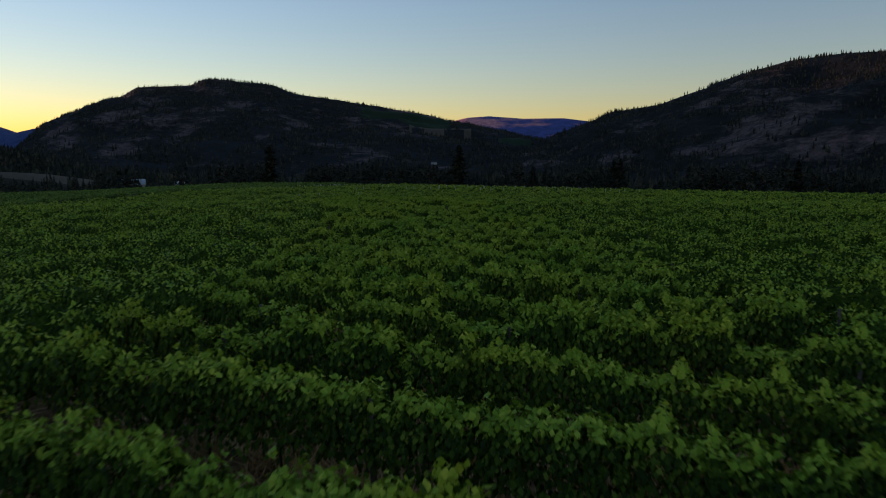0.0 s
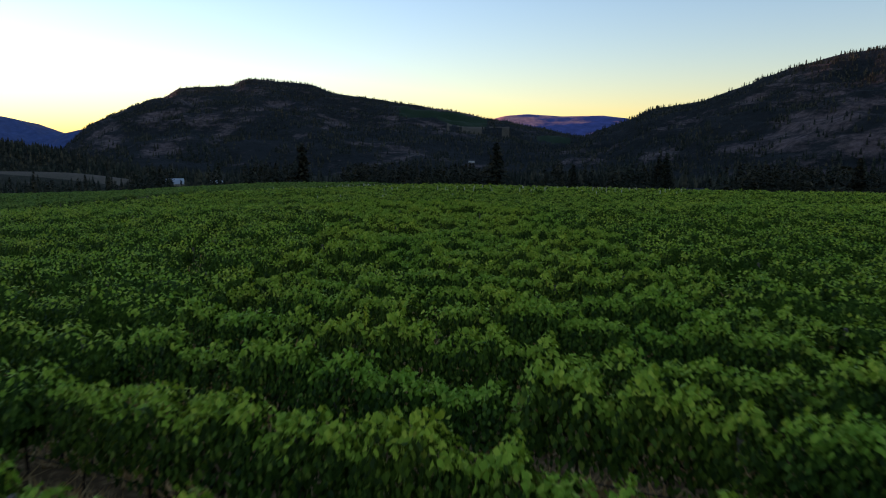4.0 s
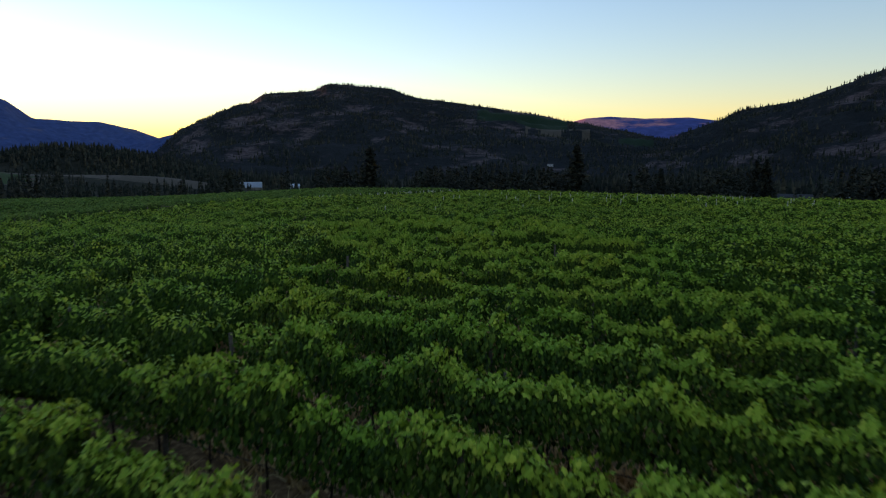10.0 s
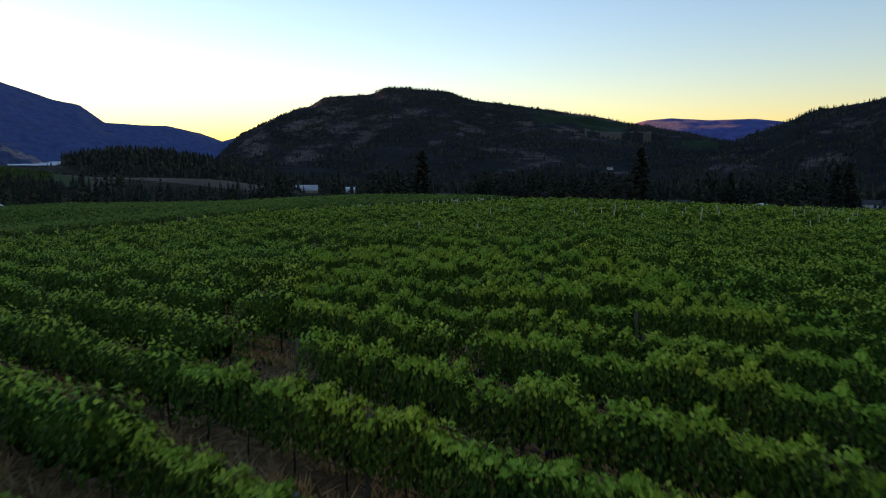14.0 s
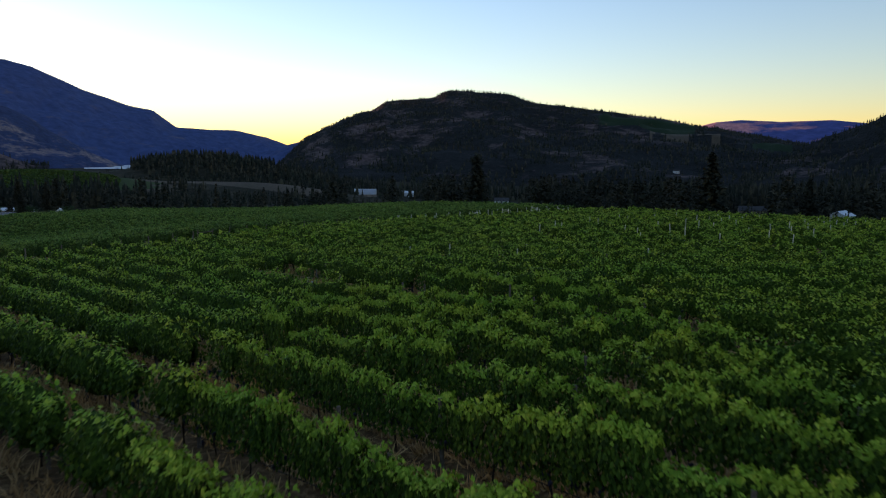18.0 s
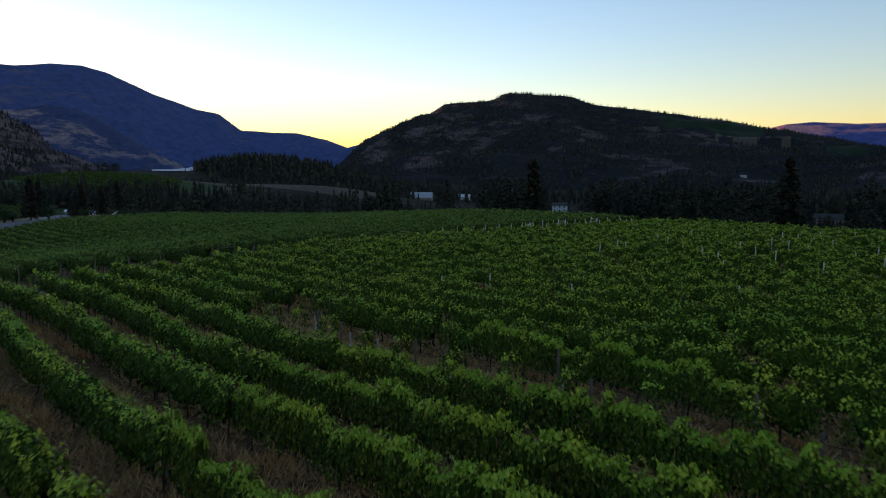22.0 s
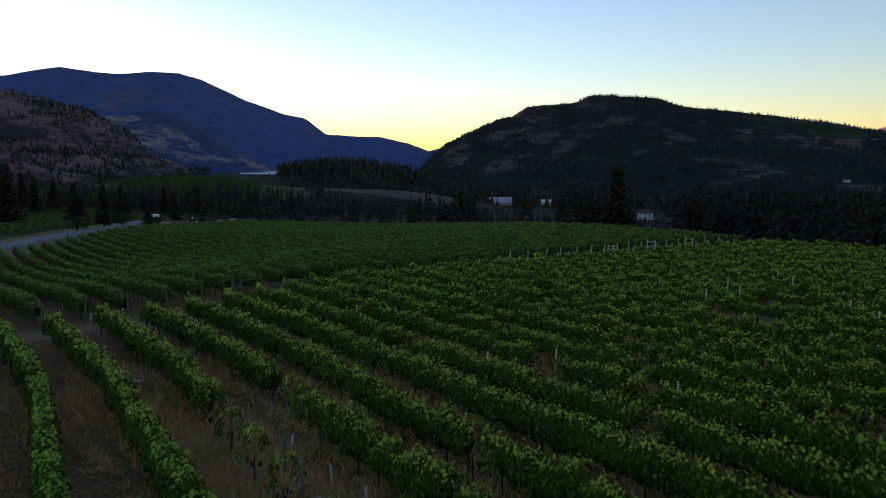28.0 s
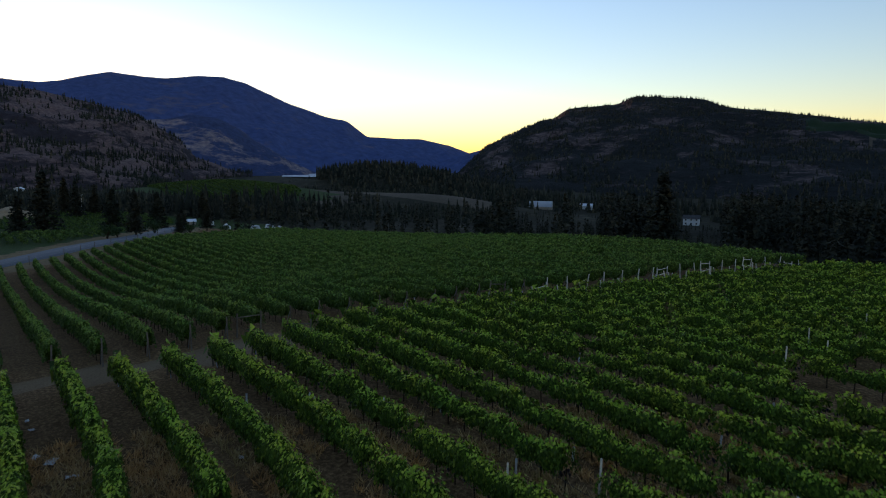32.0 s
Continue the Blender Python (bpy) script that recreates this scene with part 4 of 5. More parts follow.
def shrub(x, y, h, seed):
    """A broad-leaved bush: a short forked stem and an uneven crown of leaf sprays."""
    r = np.random.default_rng(seed)
    base = new("bush")
    tagged(base, "rounded dark green bush beside the asphalt road", "bush", "bushes beside the road")
    bm = bmesh.new()
    tops = [Vector((r.uniform(-0.3, 0.3) * h, r.uniform(-0.3, 0.3) * h, r.uniform(0.45, 0.75) * h)) for _ in range(6)]
    for q in tops:
        rod(0.03 * h, 0.01 * h, (0, 0, -0.2), q, 5, bm)
    part("stem", bm, BARK, base)
    at_ = np.concatenate([np.array(q) + r.normal(0, 1, (130, 3)) * np.array([0.17, 0.17, 0.14]) * h for q in tops])
    global rng
    keep_rng, rng = rng, r
    v, f = cards(at_[at_[:, 2] > 0.12 * h], 0.1 * h, 0.6, 0.8)
    rng = keep_rng
    mesh_ob("crown", v, f, SHRUB, base)
    base.matrix_basis = pose(x, y, land1(x, y), 0, 0, seed * 50)


for i, (x, y, h) in enumerate(((-199, 199, 4.2), (-205, 206, 3.4), (-213, 224, 4.6), (-207, 233, 3.2), (-196, 238, 3.0))):
    shrub(x, y, h, 40 + i)


# forests: tiers of drooping skirts, joined
def forest(name, x, y, z, h, label, tiers=3, sides=6, slim=0.2, mat=None):
    n = len(x)
    vs, fs = [], []
    count = 0
    for t in range(tiers):
        lo, hi = 0.06 + 0.86 * t / tiers, min(1.0, 0.06 + 0.86 * (t + 1) / tiers + 0.16)
        rad = h * slim * (1 - 0.8 * t / tiers) * rng.uniform(0.8, 1.2, n)
        a0 = rng.uniform(0, 6.28, n)
        ring = []
        for k in range(sides):
            a = a0 + k * 2 * np.pi / sides
            rr = rad * rng.uniform(0.6, 1.25, n)
            ring.append(np.stack([x + rr * np.cos(a), y + rr * np.sin(a), z + h * (lo - rng.uniform(0, 0.07, n))], 1))
        tip = np.stack([x + rng.normal(0, 0.03, n) * h * 0.3, y, z + h * hi], 1)
        v = np.stack(ring + [tip], 1).reshape(-1, 3)
        i = np.arange(n)[:, None] * (sides + 1)
        vs.append(v)
        fs.append(np.concatenate([np.hstack([i + k, i + (k + 1) % sides, i + sides]) for k in range(sides)]) + count)
        count += len(v)
    ob = mesh_ob(name, np.concatenate(vs), np.concatenate(fs), mat or CONIFER)
    return tagged(ob, label, "forest", kind="stuff")


def ragged_forest(name, x, y, z, h, label):
    """Pines near enough to show ragged boughs: drooping sprays round a thin stem, each tree with its own taper."""
    n = len(x)
    per = 95
    k = np.tile((np.arange(per) + 0.5) / per, n) ** 0.8
    hh, a = np.repeat(h, per), rng.uniform(0, 2 * np.pi, n * per)
    taper = np.repeat(rng.uniform(0.13, 0.21, n), per)
    bough = np.repeat(rng.uniform(0, 6.28, n), per)
    reach = hh * taper * (1.04 - k) ** 0.75 * rng.uniform(0.25, 1.15, n * per) * (0.8 + 0.3 * np.sin(k * 31 + bough))
    at_ = np.stack([np.repeat(x, per) + reach * np.cos(a), np.repeat(y, per) + reach * np.sin(a), np.repeat(z, per) + hh * (0.1 + 0.9 * k) - 0.25 * reach], 1)
    v, f = slips(at_, hh * 0.085 * (1.2 - 0.6 * k), np.full(n * per, 0.5), a)
    stem = [np.stack([x + 0.02 * h * math.cos(b), y + 0.02 * h * math.sin(b), z], 1) for b in (0, 2.1, 4.2)]
    v2 = np.stack(stem + [np.stack([x, y, z + h], 1)], 1).reshape(-1, 3)
    i = np.arange(n)[:, None] * 4
    f2 = np.concatenate([np.hstack([i + b, i + (b + 1) % 3, i + 3]) for b in range(3)]) + len(v)
    ob = mesh_ob(name, np.concatenate([v, v2]), np.concatenate([f, f2]), CONIFER)
    return tagged(ob, label, "forest", kind="stuff")


def on_slope(grid, n, seed, lo, hi, bare, cut=-0.2, idx=None, scale=130.0):
    r = random.Random(seed)
    rows, cols = grid.shape[:2]
    out = []
    while len(out) < n:
        u, w = r.uniform(lo, hi) * (rows - 1), r.uniform(0, 1) * (cols - 1)
        j, i = min(int(u), rows - 2), min(int(w), cols - 2)
        a, b = u - j, w - i
        if idx is not None and idx[j, i] and r.random() < 0.97:
            continue
        if bare[j, i] > 0.4 and r.random() < 0.8:
            continue
        p = (grid[j, i] * (1 - a) + grid[j + 1, i] * a) * (1 - b) + (grid[j, i + 1] * (1 - a) + grid[j + 1, i + 1] * a) * b
        if noise.fractal(Vector((p[0] / scale, p[1] / scale, p[2] / 60)), 1.0, 2.0, 3) < cut and r.random() < 0.85:
            continue
        out.append((p[0], p[1], p[2] - 0.5))
    return np.array(out)


for grid, bare, n, seed, lo, hi, cut, idx, text in ((main_slope, main_bare, 12500, 1, 0.0, 1.0, -0.25, main_idx, "dark pine forest on the mountainside"), (right_slope, right_bare, 10000, 2, 0.0, 1.0, -0.2, None, "dark pines between the ledges"),
                                                    (brown_slope, brown_bare * 0, 4200, 3, 0.16, 1.0, 0.08, None, "scattered dark pines on the dry slope"), (brown_slope, brown_bare * 0, 2600, 5, 0.06, 0.2, 0.0, None, "dark groves at the foot of the dry slope")):
    p = on_slope(grid, n, seed, lo, hi, bare, cut=cut, idx=idx)
    forest("forest", p[:, 0], p[:, 1], p[:, 2], rng.uniform(6, 13, len(p)), text, 2, 5, 0.22)

# the belt of trees in the valley behind the field
cand = np.stack([rng.uniform(-900, 620, 95000), rng.uniform(215, 215 + 900 * rng.uniform(0.1, 1, 95000))], 1)
x, y = cand[:, 0], cand[:, 1]
az = np.degrees(np.arctan2(x + 8, y - 60))
far = np.hypot(x, y - 60)
dens = np.sin(x * 0.013 + 1) + np.sin(y * 0.017) + np.sin((x - y) * 0.021) + rng.normal(0, 0.5, len(x))
keep = (y > crest(x) + 38) & (dens > -0.4)
keep &= ~((np.hypot((x + 345) / 95, (y - 575) / 42) < 1) | (np.hypot((x + 500) / 122, (y - 490) / 70) < 1) | (np.hypot((x + 375) / 62, (y - 300) / 50) < 1) | (np.hypot((x + 620) / 90, (y - 330) / 40) < 1))
keep &= (road_dist(x, y) > 20) & (far > 235) & ~((az < -49) & (dens < -0.1))
keep &= ~((np.hypot(x + 133, y - 585) < 24) | (np.hypot(x + 317, y - 733) < 28) | (np.hypot(x + 298, y - 807) < 22) | (np.hypot(x - 74, y - 450) < 22) | (np.hypot(x - 37, y - 500) < 20) | (np.hypot(x - 160, y - 512) < 36) | (np.hypot(x + 285, y - 336) < 12))
fx, fy = x[keep][:14000], y[keep][:14000]
fz = land(fx, fy)
faz, fd = np.degrees(np.arctan2(fx + 8, fy - 80)), np.hypot(fx + 8, fy - 80)
# open views to the meadow and the houses: only low trees stand there
el_top = np.full(len(fx), -1.5)
for a0, a1, el_, dmax in ((-44, -29, -2.6, 560), (-50, -41, -1.7, 470), (-27.4, -23.4, -3.7, 705), (-22.8, -20.6, -3.75, 780), (-15, -11.8, -4.7, 575), (9.5, 15.5, -4.6, 365), (3.5, 8.5, -4.3, 415), (17, 25, -4.2, 450)):
    el_top = np.where((faz > a0) & (faz < a1) & (fd < dmax), el_, el_top)
ftop = 6.5 + fd * np.tan(np.radians(el_top + rng.normal(-0.15, 0.3, len(fx))))
fh = np.clip(ftop - fz, 4, 21) * rng.uniform(0.62, 1.08, len(fx))
near = (fd < 430) & (rng.uniform(0, 1, len(fx)) < 0.66)
ragged_forest("forest", fx[near], fy[near], fz[near] - 0.3, fh[near], "dark belt of pines along the foot of the field")
near = (fd >= 430) & (fd < 620)
forest("forest", fx[near], fy[near], fz[near] - 0.3, fh[near], "dark belt of pines below the field", 7, 6, 0.15)
near = fd >= 620
forest("forest", fx[near], fy[near], fz[near] - 0.3, fh[near], "dark belt of pines in the valley", 3, 5, 0.17)
# the knoll
kx, ky = rng.normal(-550, 125, 1500), rng.normal(775, 62, 1500)
kk = (ky > 655) & (np.degrees(np.arctan2(kx + 8, ky - 80)) > -42.6 + rng.normal(0, 0.5, 1500)) & (kx < -260)
forest("forest", kx[kk], ky[kk], land(kx[kk], ky[kk]) - 0.3, rng.uniform(9, 16, kk.sum()), "dark pines on a low knoll", 4, 7, 0.2)


# the small vineyards beyond the road and on the green hill
def vine_patch(cx_, cy_, ra, rb, spacing, step, per, size, text):
    px_, py_ = np.meshgrid(np.arange(-ra, ra, step), np.arange(-rb, rb, spacing))
    px_, py_ = px_.ravel(), py_.ravel()
    inside = np.hypot(px_ / ra, py_ / rb) < 1
    px_, py_ = px_[inside], py_[inside]
    qx, qy = cx_ + px_ * ROW_U[0] + py_ * ROW_N[0], cy_ + px_ * ROW_U[1] + py_ * ROW_N[1]
    inside = (road_dist(qx, qy) > 12) & (qx < road_x(qy) - 8)
    many = np.repeat(np.stack([qx[inside], qy[inside]], 1), per, axis=0)
    many = many + rng.normal(0, 0.4, many.shape)
    at_ = np.c_[many, land(many[:, 0], many[:, 1]) + rng.uniform(0.4, 1.7, len(many))]
    v_, f_ = slips(at_, size, np.full(len(at_), 0.8))
    tagged(mesh_ob("vine_rows", v_, f_, VINE_FAR), text, "vines", kind="stuff")


vine_patch(-378, 296, 58, 44, 3.0, 1.0, 14, 0.5, "rows of dark green vines beyond the road")
vine_patch(-242, 206, 52, 46, 3.0, 1.0, 14, 0.5, "rows of dark green vines beside the road")
vine_patch(-500, 490, 108, 56, 5.0, 1.5, 12, 1.0, "rows of green vines on a low hill")


# ---- buildings ----
WHITE_WALL = two_scale("white painted boards", [(0.3, (0.5, 0.5, 0.49)), (0.7, (0.66, 0.66, 0.65))], 0.4, 8, rough=0.7, relief=0.2, stain=(0.8, 0.78, 0.75))
TAN_WALL = two_scale("tan stucco", [(0.3, (0.25, 0.2, 0.15)), (0.7, (0.36, 0.3, 0.23))], 0.4, 8, relief=0.3)
ROOF_WHITE = two_scale("white metal roof", [(0.3, (0.62, 0.63, 0.65)), (0.7, (0.75, 0.76, 0.78))], 0.3, 6, rough=0.45, relief=0.1, stain=(0.85, 0.85, 0.85))
ROOF_DARK = two_scale("dark shingles", [(0.3, (0.05, 0.048, 0.046)), (0.7, (0.1, 0.095, 0.09))], 0.6, 10, relief=0.6)
GLASS, _nt, _b = material("window glass", 0.08)
_b.inputs["Base Color"].default_value = (0.02, 0.025, 0.03, 1)
_b.inputs["Specular IOR Level"].default_value = 0.6


def gable_roof(w, d, z, rise, over, thick):
    bm = bmesh.new()
    for side in (-1, 1):
        a = [(-w / 2 - over, side * (d / 2 + over), z - rise * over / (d / 2)), (w / 2 + over, side * (d / 2 + over), z - rise * over / (d / 2)), (w / 2 + over, 0, z + rise), (-w / 2 - over, 0, z + rise)]
        lo = [bm.verts.new(p) for p in a]
        up = [bm.verts.new((p[0], p[1], p[2] + thick)) for p in a]
        bm.faces.new(lo)
        bm.faces.new(up)
        for i in range(4):
            bm.faces.new([lo[i], lo[(i + 1) % 4], up[(i + 1) % 4], up[i]])
    bmesh.ops.recalc_face_normals(bm, faces=bm.faces[:])
    return bm


def gable_walls(w, d, h, rise):
    bm = bmesh.new()
    pts_ = [(-d / 2, -1.0), (d / 2, -1.0), (d / 2, h), (0, h + rise), (-d / 2, h)]
    a = [bm.verts.new((-w / 2, p, q)) for p, q in pts_]
    b = [bm.verts.new((w / 2, p, q)) for p, q in pts_]
    bm.faces.new(a)
    bm.faces.new(b)
    for i in range(5):
        bm.faces.new([a[i], a[(i + 1) % 5], b[(i + 1) % 5], b[i]])
    bmesh.ops.recalc_face_normals(bm, faces=bm.faces[:])
    return bm


def house(x, y, z, w, d, h, rise, turn, wall, roof, storeys, label, name="house"):
    base = new(name)
    tagged(base, label, "house" if name == "house" else "building")
    part("wall", gable_walls(w, d, h, rise), wall, base)
    part("roof", gable_roof(w, d, h, rise, 0.5, 0.18), roof, base)
    n = max(2, int(w / 3.4))
    for st in range(storeys):
        zz = 0.9 + st * (h / storeys)
        for face in (-1, 1):
            for i in range(n):
                cx_ = -w / 2 + (i + 0.5) * w / n
                door = st == 0 and i == n // 2 and face == -1
                fr = part("door" if door else "window", box(1.3, 0.12, 2.1 if door else 1.25, cx_, face * (d / 2 + 0.03), 0 if door else zz, 0.02), PALE_WOOD, base)
                part("panel" if door else "pane", box(1.08, 0.06, 1.9 if door else 1.02, cx_, face * (d / 2 + 0.085), 0.05 if door else zz + 0.11), GLASS, fr)
    base.matrix_basis = pose(x, y, z, 0, 0, turn)
    return base


def arched_barn(x, y, z, w, d, h, turn, label):
    base = new("barn")
    tagged(base, label, "barn")
    bm = bmesh.new()
    seg = 14
    rings = []
    for sx in (-w / 2, w / 2):
        rings.append([bm.verts.new((sx, -d / 2 * math.cos(math.pi * i / seg), h * (0.25 + 0.75 * math.sin(math.pi * i / seg)))) for i in range(seg + 1)])
    for i in range(seg):
        bm.faces.new([rings[0][i], rings[0][i + 1], rings[1][i + 1], rings[1][i]])
    bmesh.ops.solidify(bm, geom=bm.faces[:], thickness=0.15)
    part("roof", bm, ROOF_WHITE, base, smooth=True)
    part("wall", box(w - 0.6, d - 0.4, h * 0.27 + 1, 0, 0, -1), TAN_WALL, base)
    for sx in (-1, 1):
        bm = bmesh.new()
        v = [bm.verts.new((sx * (w / 2 - 0.4), -d / 2 * 0.98 * math.cos(math.pi * i / seg), h * (0.25 + 0.73 * math.sin(math.pi * i / seg)))) for i in range(seg + 1)]
        bm.faces.new(v)
        bmesh.ops.solidify(bm, geom=bm.faces[:], thickness=0.1)
        part("gable", bm, WHITE_WALL, base)
        part("door", box(0.14, 3.6, 3.4, sx * (w / 2 - 0.25), 0, 0, 0.03), PALE_WOOD, base)
    base.matrix_basis = pose(x, y, z, 0, 0, turn)
    return base


def ground_house(x, y, *rest_, **kw):
    return house(x, y, land1(x, y), *rest_, **kw)


def see_at(eye, az_, el_, first_=250.0):
    """The place where the land is met in that direction."""
    a_, t_ = radians(az_), math.tan(radians(el_))
    d_ = first_
    while d_ < 1500 and land1(eye[0] + d_ * math.sin(a_), eye[1] + d_ * math.cos(a_)) < eye[2] + d_ * t_:
        d_ += 4
    return eye[0] + d_ * math.sin(a_), eye[1] + d_ * math.cos(a_)


arched_barn(-317, 733, land1(-317, 733), 24, 14, 7.5, 20, "large barn with a rounded white metal roof")
ground_house(-298, 807, 13, 9, 4, 2.2, 15, WHITE_WALL, ROOF_WHITE, 1, "small white farm building with a pale roof")
ground_house(-133.5, 587.2, 10.5, 8, 5.0, 2.0, 10, WHITE_WALL, ROOF_DARK, 2, "two-storey white house with a dark roof among pines")
ground_house(74, 450, 12, 9, 2.8, 2.2, 62, WHITE_WALL, ROOF_WHITE, 1, "low white house with a pale roof below the field")
ground_house(37, 500, 14, 9, 3.2, 2.2, 5, TAN_WALL, ROOF_DARK, 1, "low tan house with a dark roof")
ground_house(152, 520, 20, 10, 4.2, 2.2, -15, WHITE_WALL, ROOF_DARK, 1, "long white house with a dark roof")
ground_house(178, 500, 12, 8, 3.4, 2.0, 20, WHITE_WALL, ROOF_WHITE, 1, "small white house with a pale roof")
ground_house(-331.5, 328.2, 5, 4, 2.0, 1.0, 60, TAN_WALL, ROOF_WHITE, 1, "tan shed with a pale roof by the road", name="shed")
ground_house(-322.5, 333.2, 4, 3, 2.0, 0.9, 20, WHITE_WALL, ROOF_DARK, 1, "small white shed with a dark roof by the road", name="shed")


def tent(x, y, w, d, h, turn):
    base = new("tent")
    tagged(base, "small white ridge tent standing beside the field", "tent")
    part("canopy", gable_roof(w, d, h * 0.4, h * 0.6, 0.1, 0.03), ROOF_WHITE, base)
    part("side_wall", gable_walls(w - 0.1, d - 0.1, h * 0.4, h * 0.55), WHITE_WALL, base)
    part("flap", box(0.05, d * 0.5, h * 0.6, w / 2, 0, 0, 0.01), TAN_WALL, base)
    base.matrix_basis = pose(x, y, land1(x, y), 0, 0, turn)


tent(-237.5, 273.2, 3.0, 3.6, 2.3, -50)


def on_grid(grid, az_, el_):
    """The place on a slope that is seen in that direction from EYE_13."""
    q = grid.reshape(-1, 3) - np.array(EYE_13)
    miss = np.hypot(np.degrees(np.arctan2(q[:, 0], q[:, 1])) - az_, np.degrees(np.arctan2(q[:, 2], np.hypot(q[:, 0], q[:, 1]))) - el_)
    return grid.reshape(-1, 3)[np.argmin(miss)]


for az_, el_, w_, roof_, text in ((9.8, 1.0, 17, ROOF_WHITE, "white house with a pale roof high on the pass"), (6.2, 1.05, 14, ROOF_DARK, "white house with a dark roof high on the pass"), (-0.6, -0.9, 12, ROOF_DARK, "small white house among pines on the slope")):
    hx, hy, hz = on_grid(main_slope if az_ < 8 else right_slope, az_, el_)
    house(hx, hy, hz + 0.5, w_, 9, 4, 2.2, -az_, WHITE_WALL, roof_, 1, text)
for az_, el_, w_ in ((-57.6, -0.45, 20), (-60.6, -1.2, 10), (-63.8, -1.6, 11)):
    hx, hy = see_at(EYE_32, az_, el_)
    ground_house(hx, hy, w_, 8, 3.6, 1.8, 20 + az_, WHITE_WALL, ROOF_WHITE, 1, "distant white farm building with a pale roof")

# ---- vehicles ----
PAINT_DARK, _nt, _b = material("dark car paint", 0.3)
_b.inputs["Base Color"].default_value = (0.015, 0.016, 0.02, 1)
PAINT_WHITE, _nt, _b = material("white car paint", 0.35)
_b.inputs["Base Color"].default_value = (0.6, 0.6, 0.6, 1)
RUBBER, _nt, _b = material("tyre rubber", 0.9)
_b.inputs["Base Color"].default_value = (0.02, 0.02, 0.02, 1)


def vehicle(name, x, y, z, turn, paint, label, length=4.6, tall=1.7, van=False):
    base = new(name)
    tagged(base, label, "car" if not van else "van")
    part("body", box(length, 1.85, 0.75, 0, 0, 0.35, 0.1), paint, base)
    part("cabin", box(length * (0.78 if van else 0.55), 1.6, tall - 1.08, -0.25, 0, 1.08, 0.16), paint, base)
    for side in (-1, 1):
        part("side_window", box(length * 0.42, 0.04, (tall - 1.2) * 0.6, -0.25, side * 0.81, 1.2), GLASS, base)
    part("windscreen", box(0.04, 1.35, (tall - 1.2) * 0.65, length * (0.15 if van else 0.04) , 0, 1.2), GLASS, base)
    for sx in (-1, 1):
        for sy in (-1, 1):
            w = part("wheel", rod(0.34, 0.34, (sx * length * 0.31, sy * 0.78, 0.34), (sx * length * 0.31, sy * 0.98, 0.34), 16), RUBBER, base)
            part("rim", rod(0.2, 0.2, (sx * length * 0.31, sy * 0.9, 0.34), (sx * length * 0.31, sy * 0.99, 0.34), 12), PALE_WOOD, w)
        part("headlight" if sx > 0 else "tail_light", box(0.06, 1.6, 0.14, sx * length / 2, 0, 0.8), TUBE, base)
    base.matrix_basis = pose(x, y, z, 0, 0, turn)
    return base


vehicle("car", -272.5, 260.2, land1(-272.5, 260.2) + 0.62, 135, PAINT_DARK, "dark car on the asphalt road")
vehicle("van", -285.5, 332.2, land1(-285.5, 332.2), 20, PAINT_WHITE, "white van parked beside the sheds", 5.4, 2.3, True)
vehicle("van", -285.5, 342.2, land1(-285.5, 342.2), 30, PAINT_WHITE, "white van parked beside the sheds", 5.4, 2.3, True)
vehicle("car", -279.5, 343.2, land1(-279.5, 343.2), -30, PAINT_WHITE, "white car parked beside the sheds")


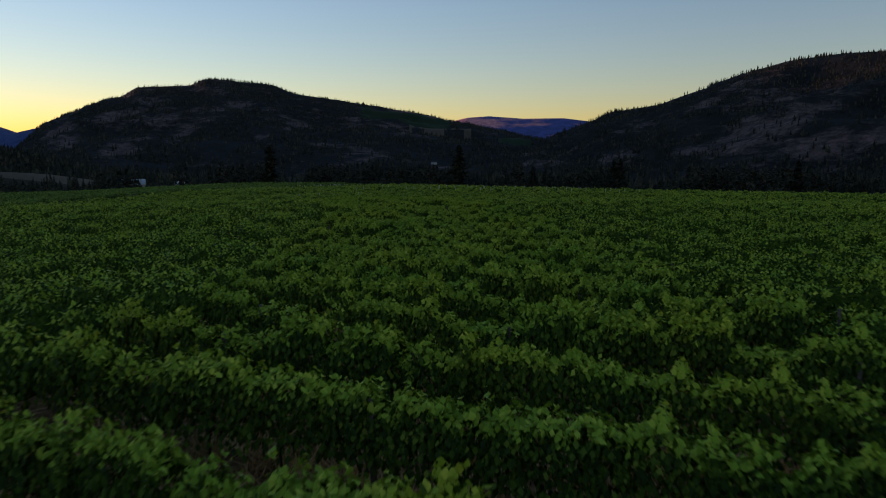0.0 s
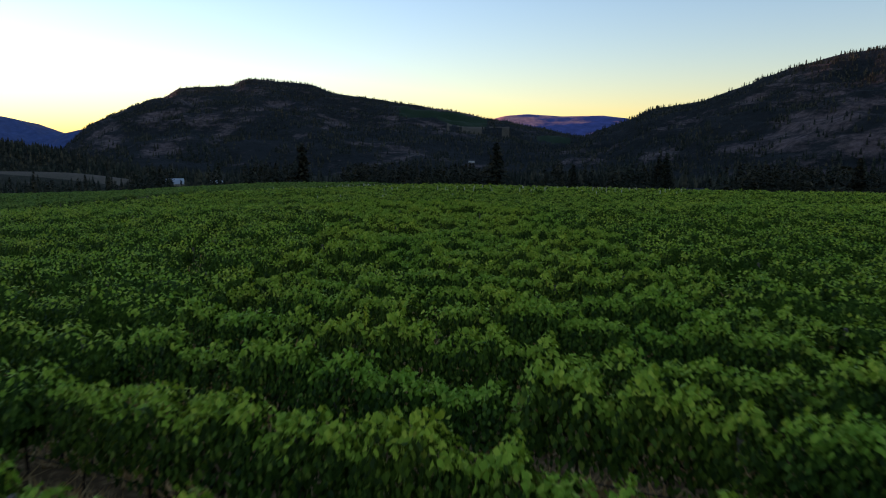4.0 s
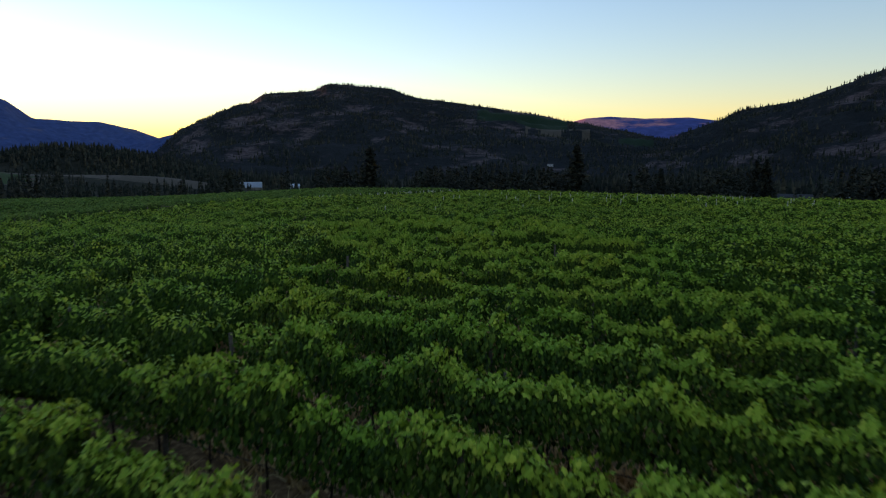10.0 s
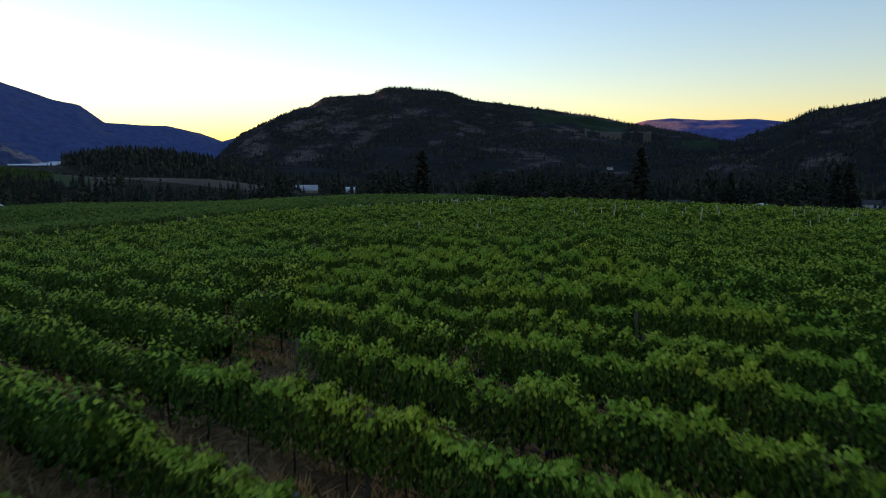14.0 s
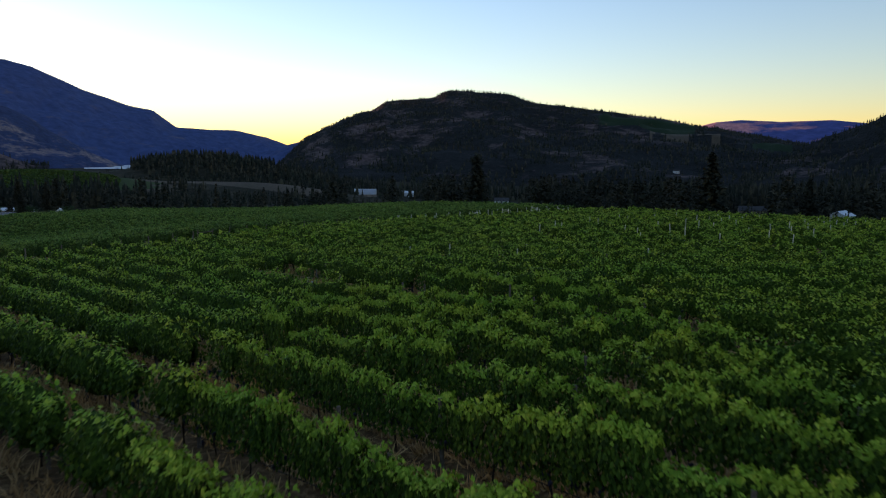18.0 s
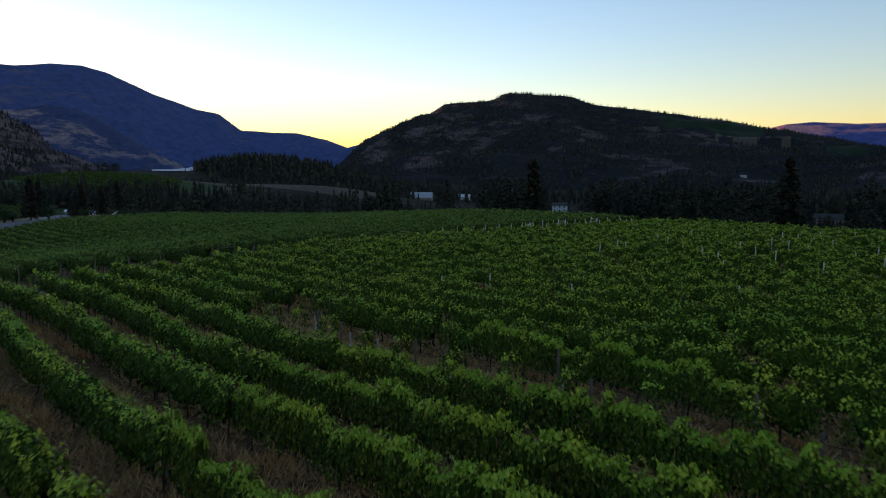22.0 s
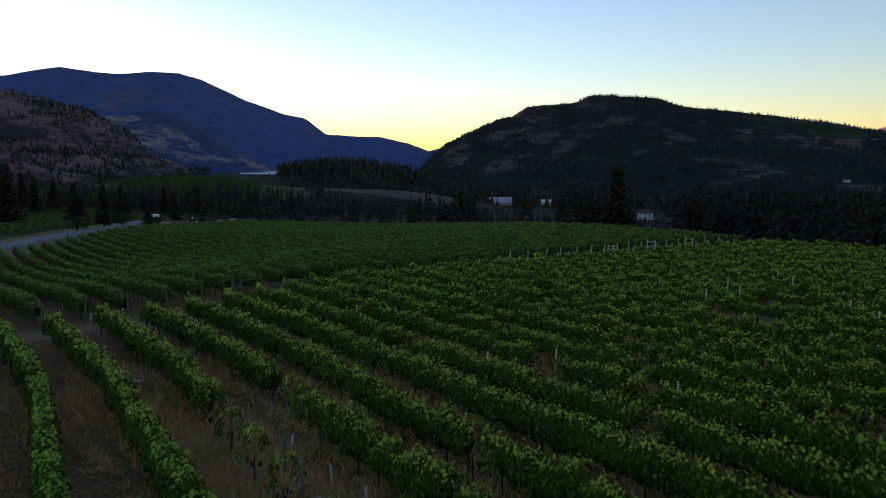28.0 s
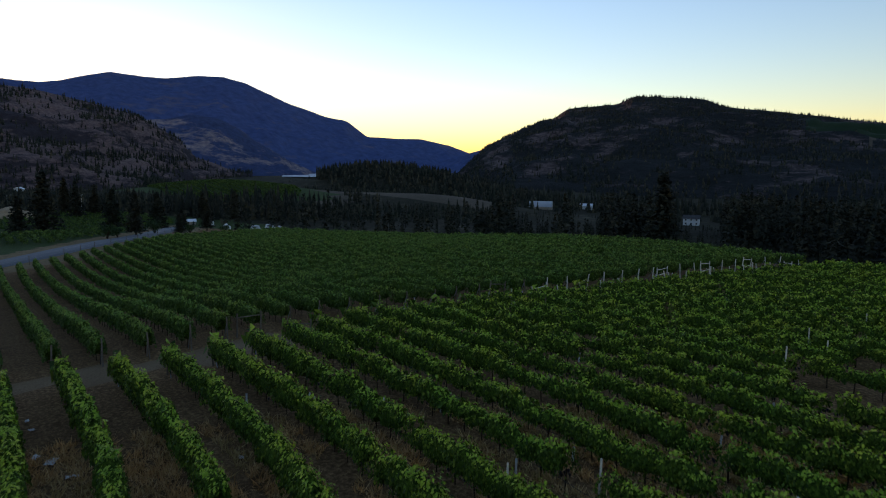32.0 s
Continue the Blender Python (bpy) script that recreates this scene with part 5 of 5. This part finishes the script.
# ---- utility pole, fence, sand heap, stones ----
def utility_pole(x, y, h):
    base = new("utility_pole")
    tagged(base, "grey wooden utility pole with a crossarm", "pole")
    part("pole", rod(0.17, 0.11, (0, 0, -0.5), (0, 0, h), 9), PALE_WOOD, base)
    arm = part("crossarm", box(2.4, 0.12, 0.14, 0, 0.14, h - 0.8, 0.01), PALE_WOOD, base)
    for i in (-1.0, 0.0, 1.0):
        part("insulator", rod(0.05, 0.035, (i, 0.14, h - 0.66), (i, 0.14, h - 0.48), 8), TUBE, arm)
    base.matrix_basis = pose(x, y, land1(x, y), 0, 0, 15)
    return base


utility_pole(123, 500, 12)
utility_pole(-438, 330, 11)
fence = new("fence")
tagged(fence, "wire fence with wooden posts along the road", "fence")
fp = along(ROAD[2:9], 7.0)
ft = np.gradient(fp, axis=0)
ft /= np.linalg.norm(ft, axis=1)[:, None]
fp = fp + np.stack([ft[:, 1], -ft[:, 0]], 1) * 6.5
for a, b in zip(fp, fp[1:]):
    za, zb = land1(*a), land1(*b)
    part("post", rod(0.07, 0.065, (*a, za - 0.2), (*a, za + 1.9), 7), POST_WOOD, fence)
    for hh in (0.6, 1.2, 1.75):
        part("wire", rod(0.012, 0.012, (*a, za + hh), (*b, zb + hh), 4), WIRE, fence)


def heap(name, x, y, rx_, ry_, h, mat, seed, label, cat):
    bm = bmesh.new()
    bmesh.ops.create_icosphere(bm, subdivisions=4, radius=1)
    for vv in bm.verts:
        q = noise.fractal(vv.co * 1.6 + Vector((seed, 0, 0)), 1.0, 2.0, 4)
        vv.co = Vector((vv.co.x * rx_, vv.co.y * ry_, vv.co.z * h)) * (1 + 0.22 * q)
    ob = part(name, bm, mat, None)
    ob.matrix_basis = pose(x, y, land1(x, y) - 0.1 * h, 0, 0, seed * 40)
    return tagged(ob, label, cat)


SAND = two_scale("sand", [(0.3, (0.26, 0.2, 0.12)), (0.7, (0.4, 0.32, 0.2))], 0.2, 3, relief=0.6, dist=0.2)
STONE = two_scale("pale stone", [(0.3, (0.25, 0.23, 0.2)), (0.7, (0.42, 0.4, 0.36))], 0.8, 6, relief=0.7)
sx_, sy_ = see_at(EYE_32, -64.4, -3.3, 200)
heap("sand_heap", sx_, sy_, 13, 8, 6, SAND, 1, "tan heap of sand on the slope beside the road", "heap")
heap("boulder", -313, 258, 1.6, 1.1, 1.0, STONE, 2, "pale boulder on the grassy road bank", "boulder")
heap("boulder", -318, 262, 1.1, 0.9, 0.9, STONE, 3, "pale boulder on the grassy road bank", "boulder")
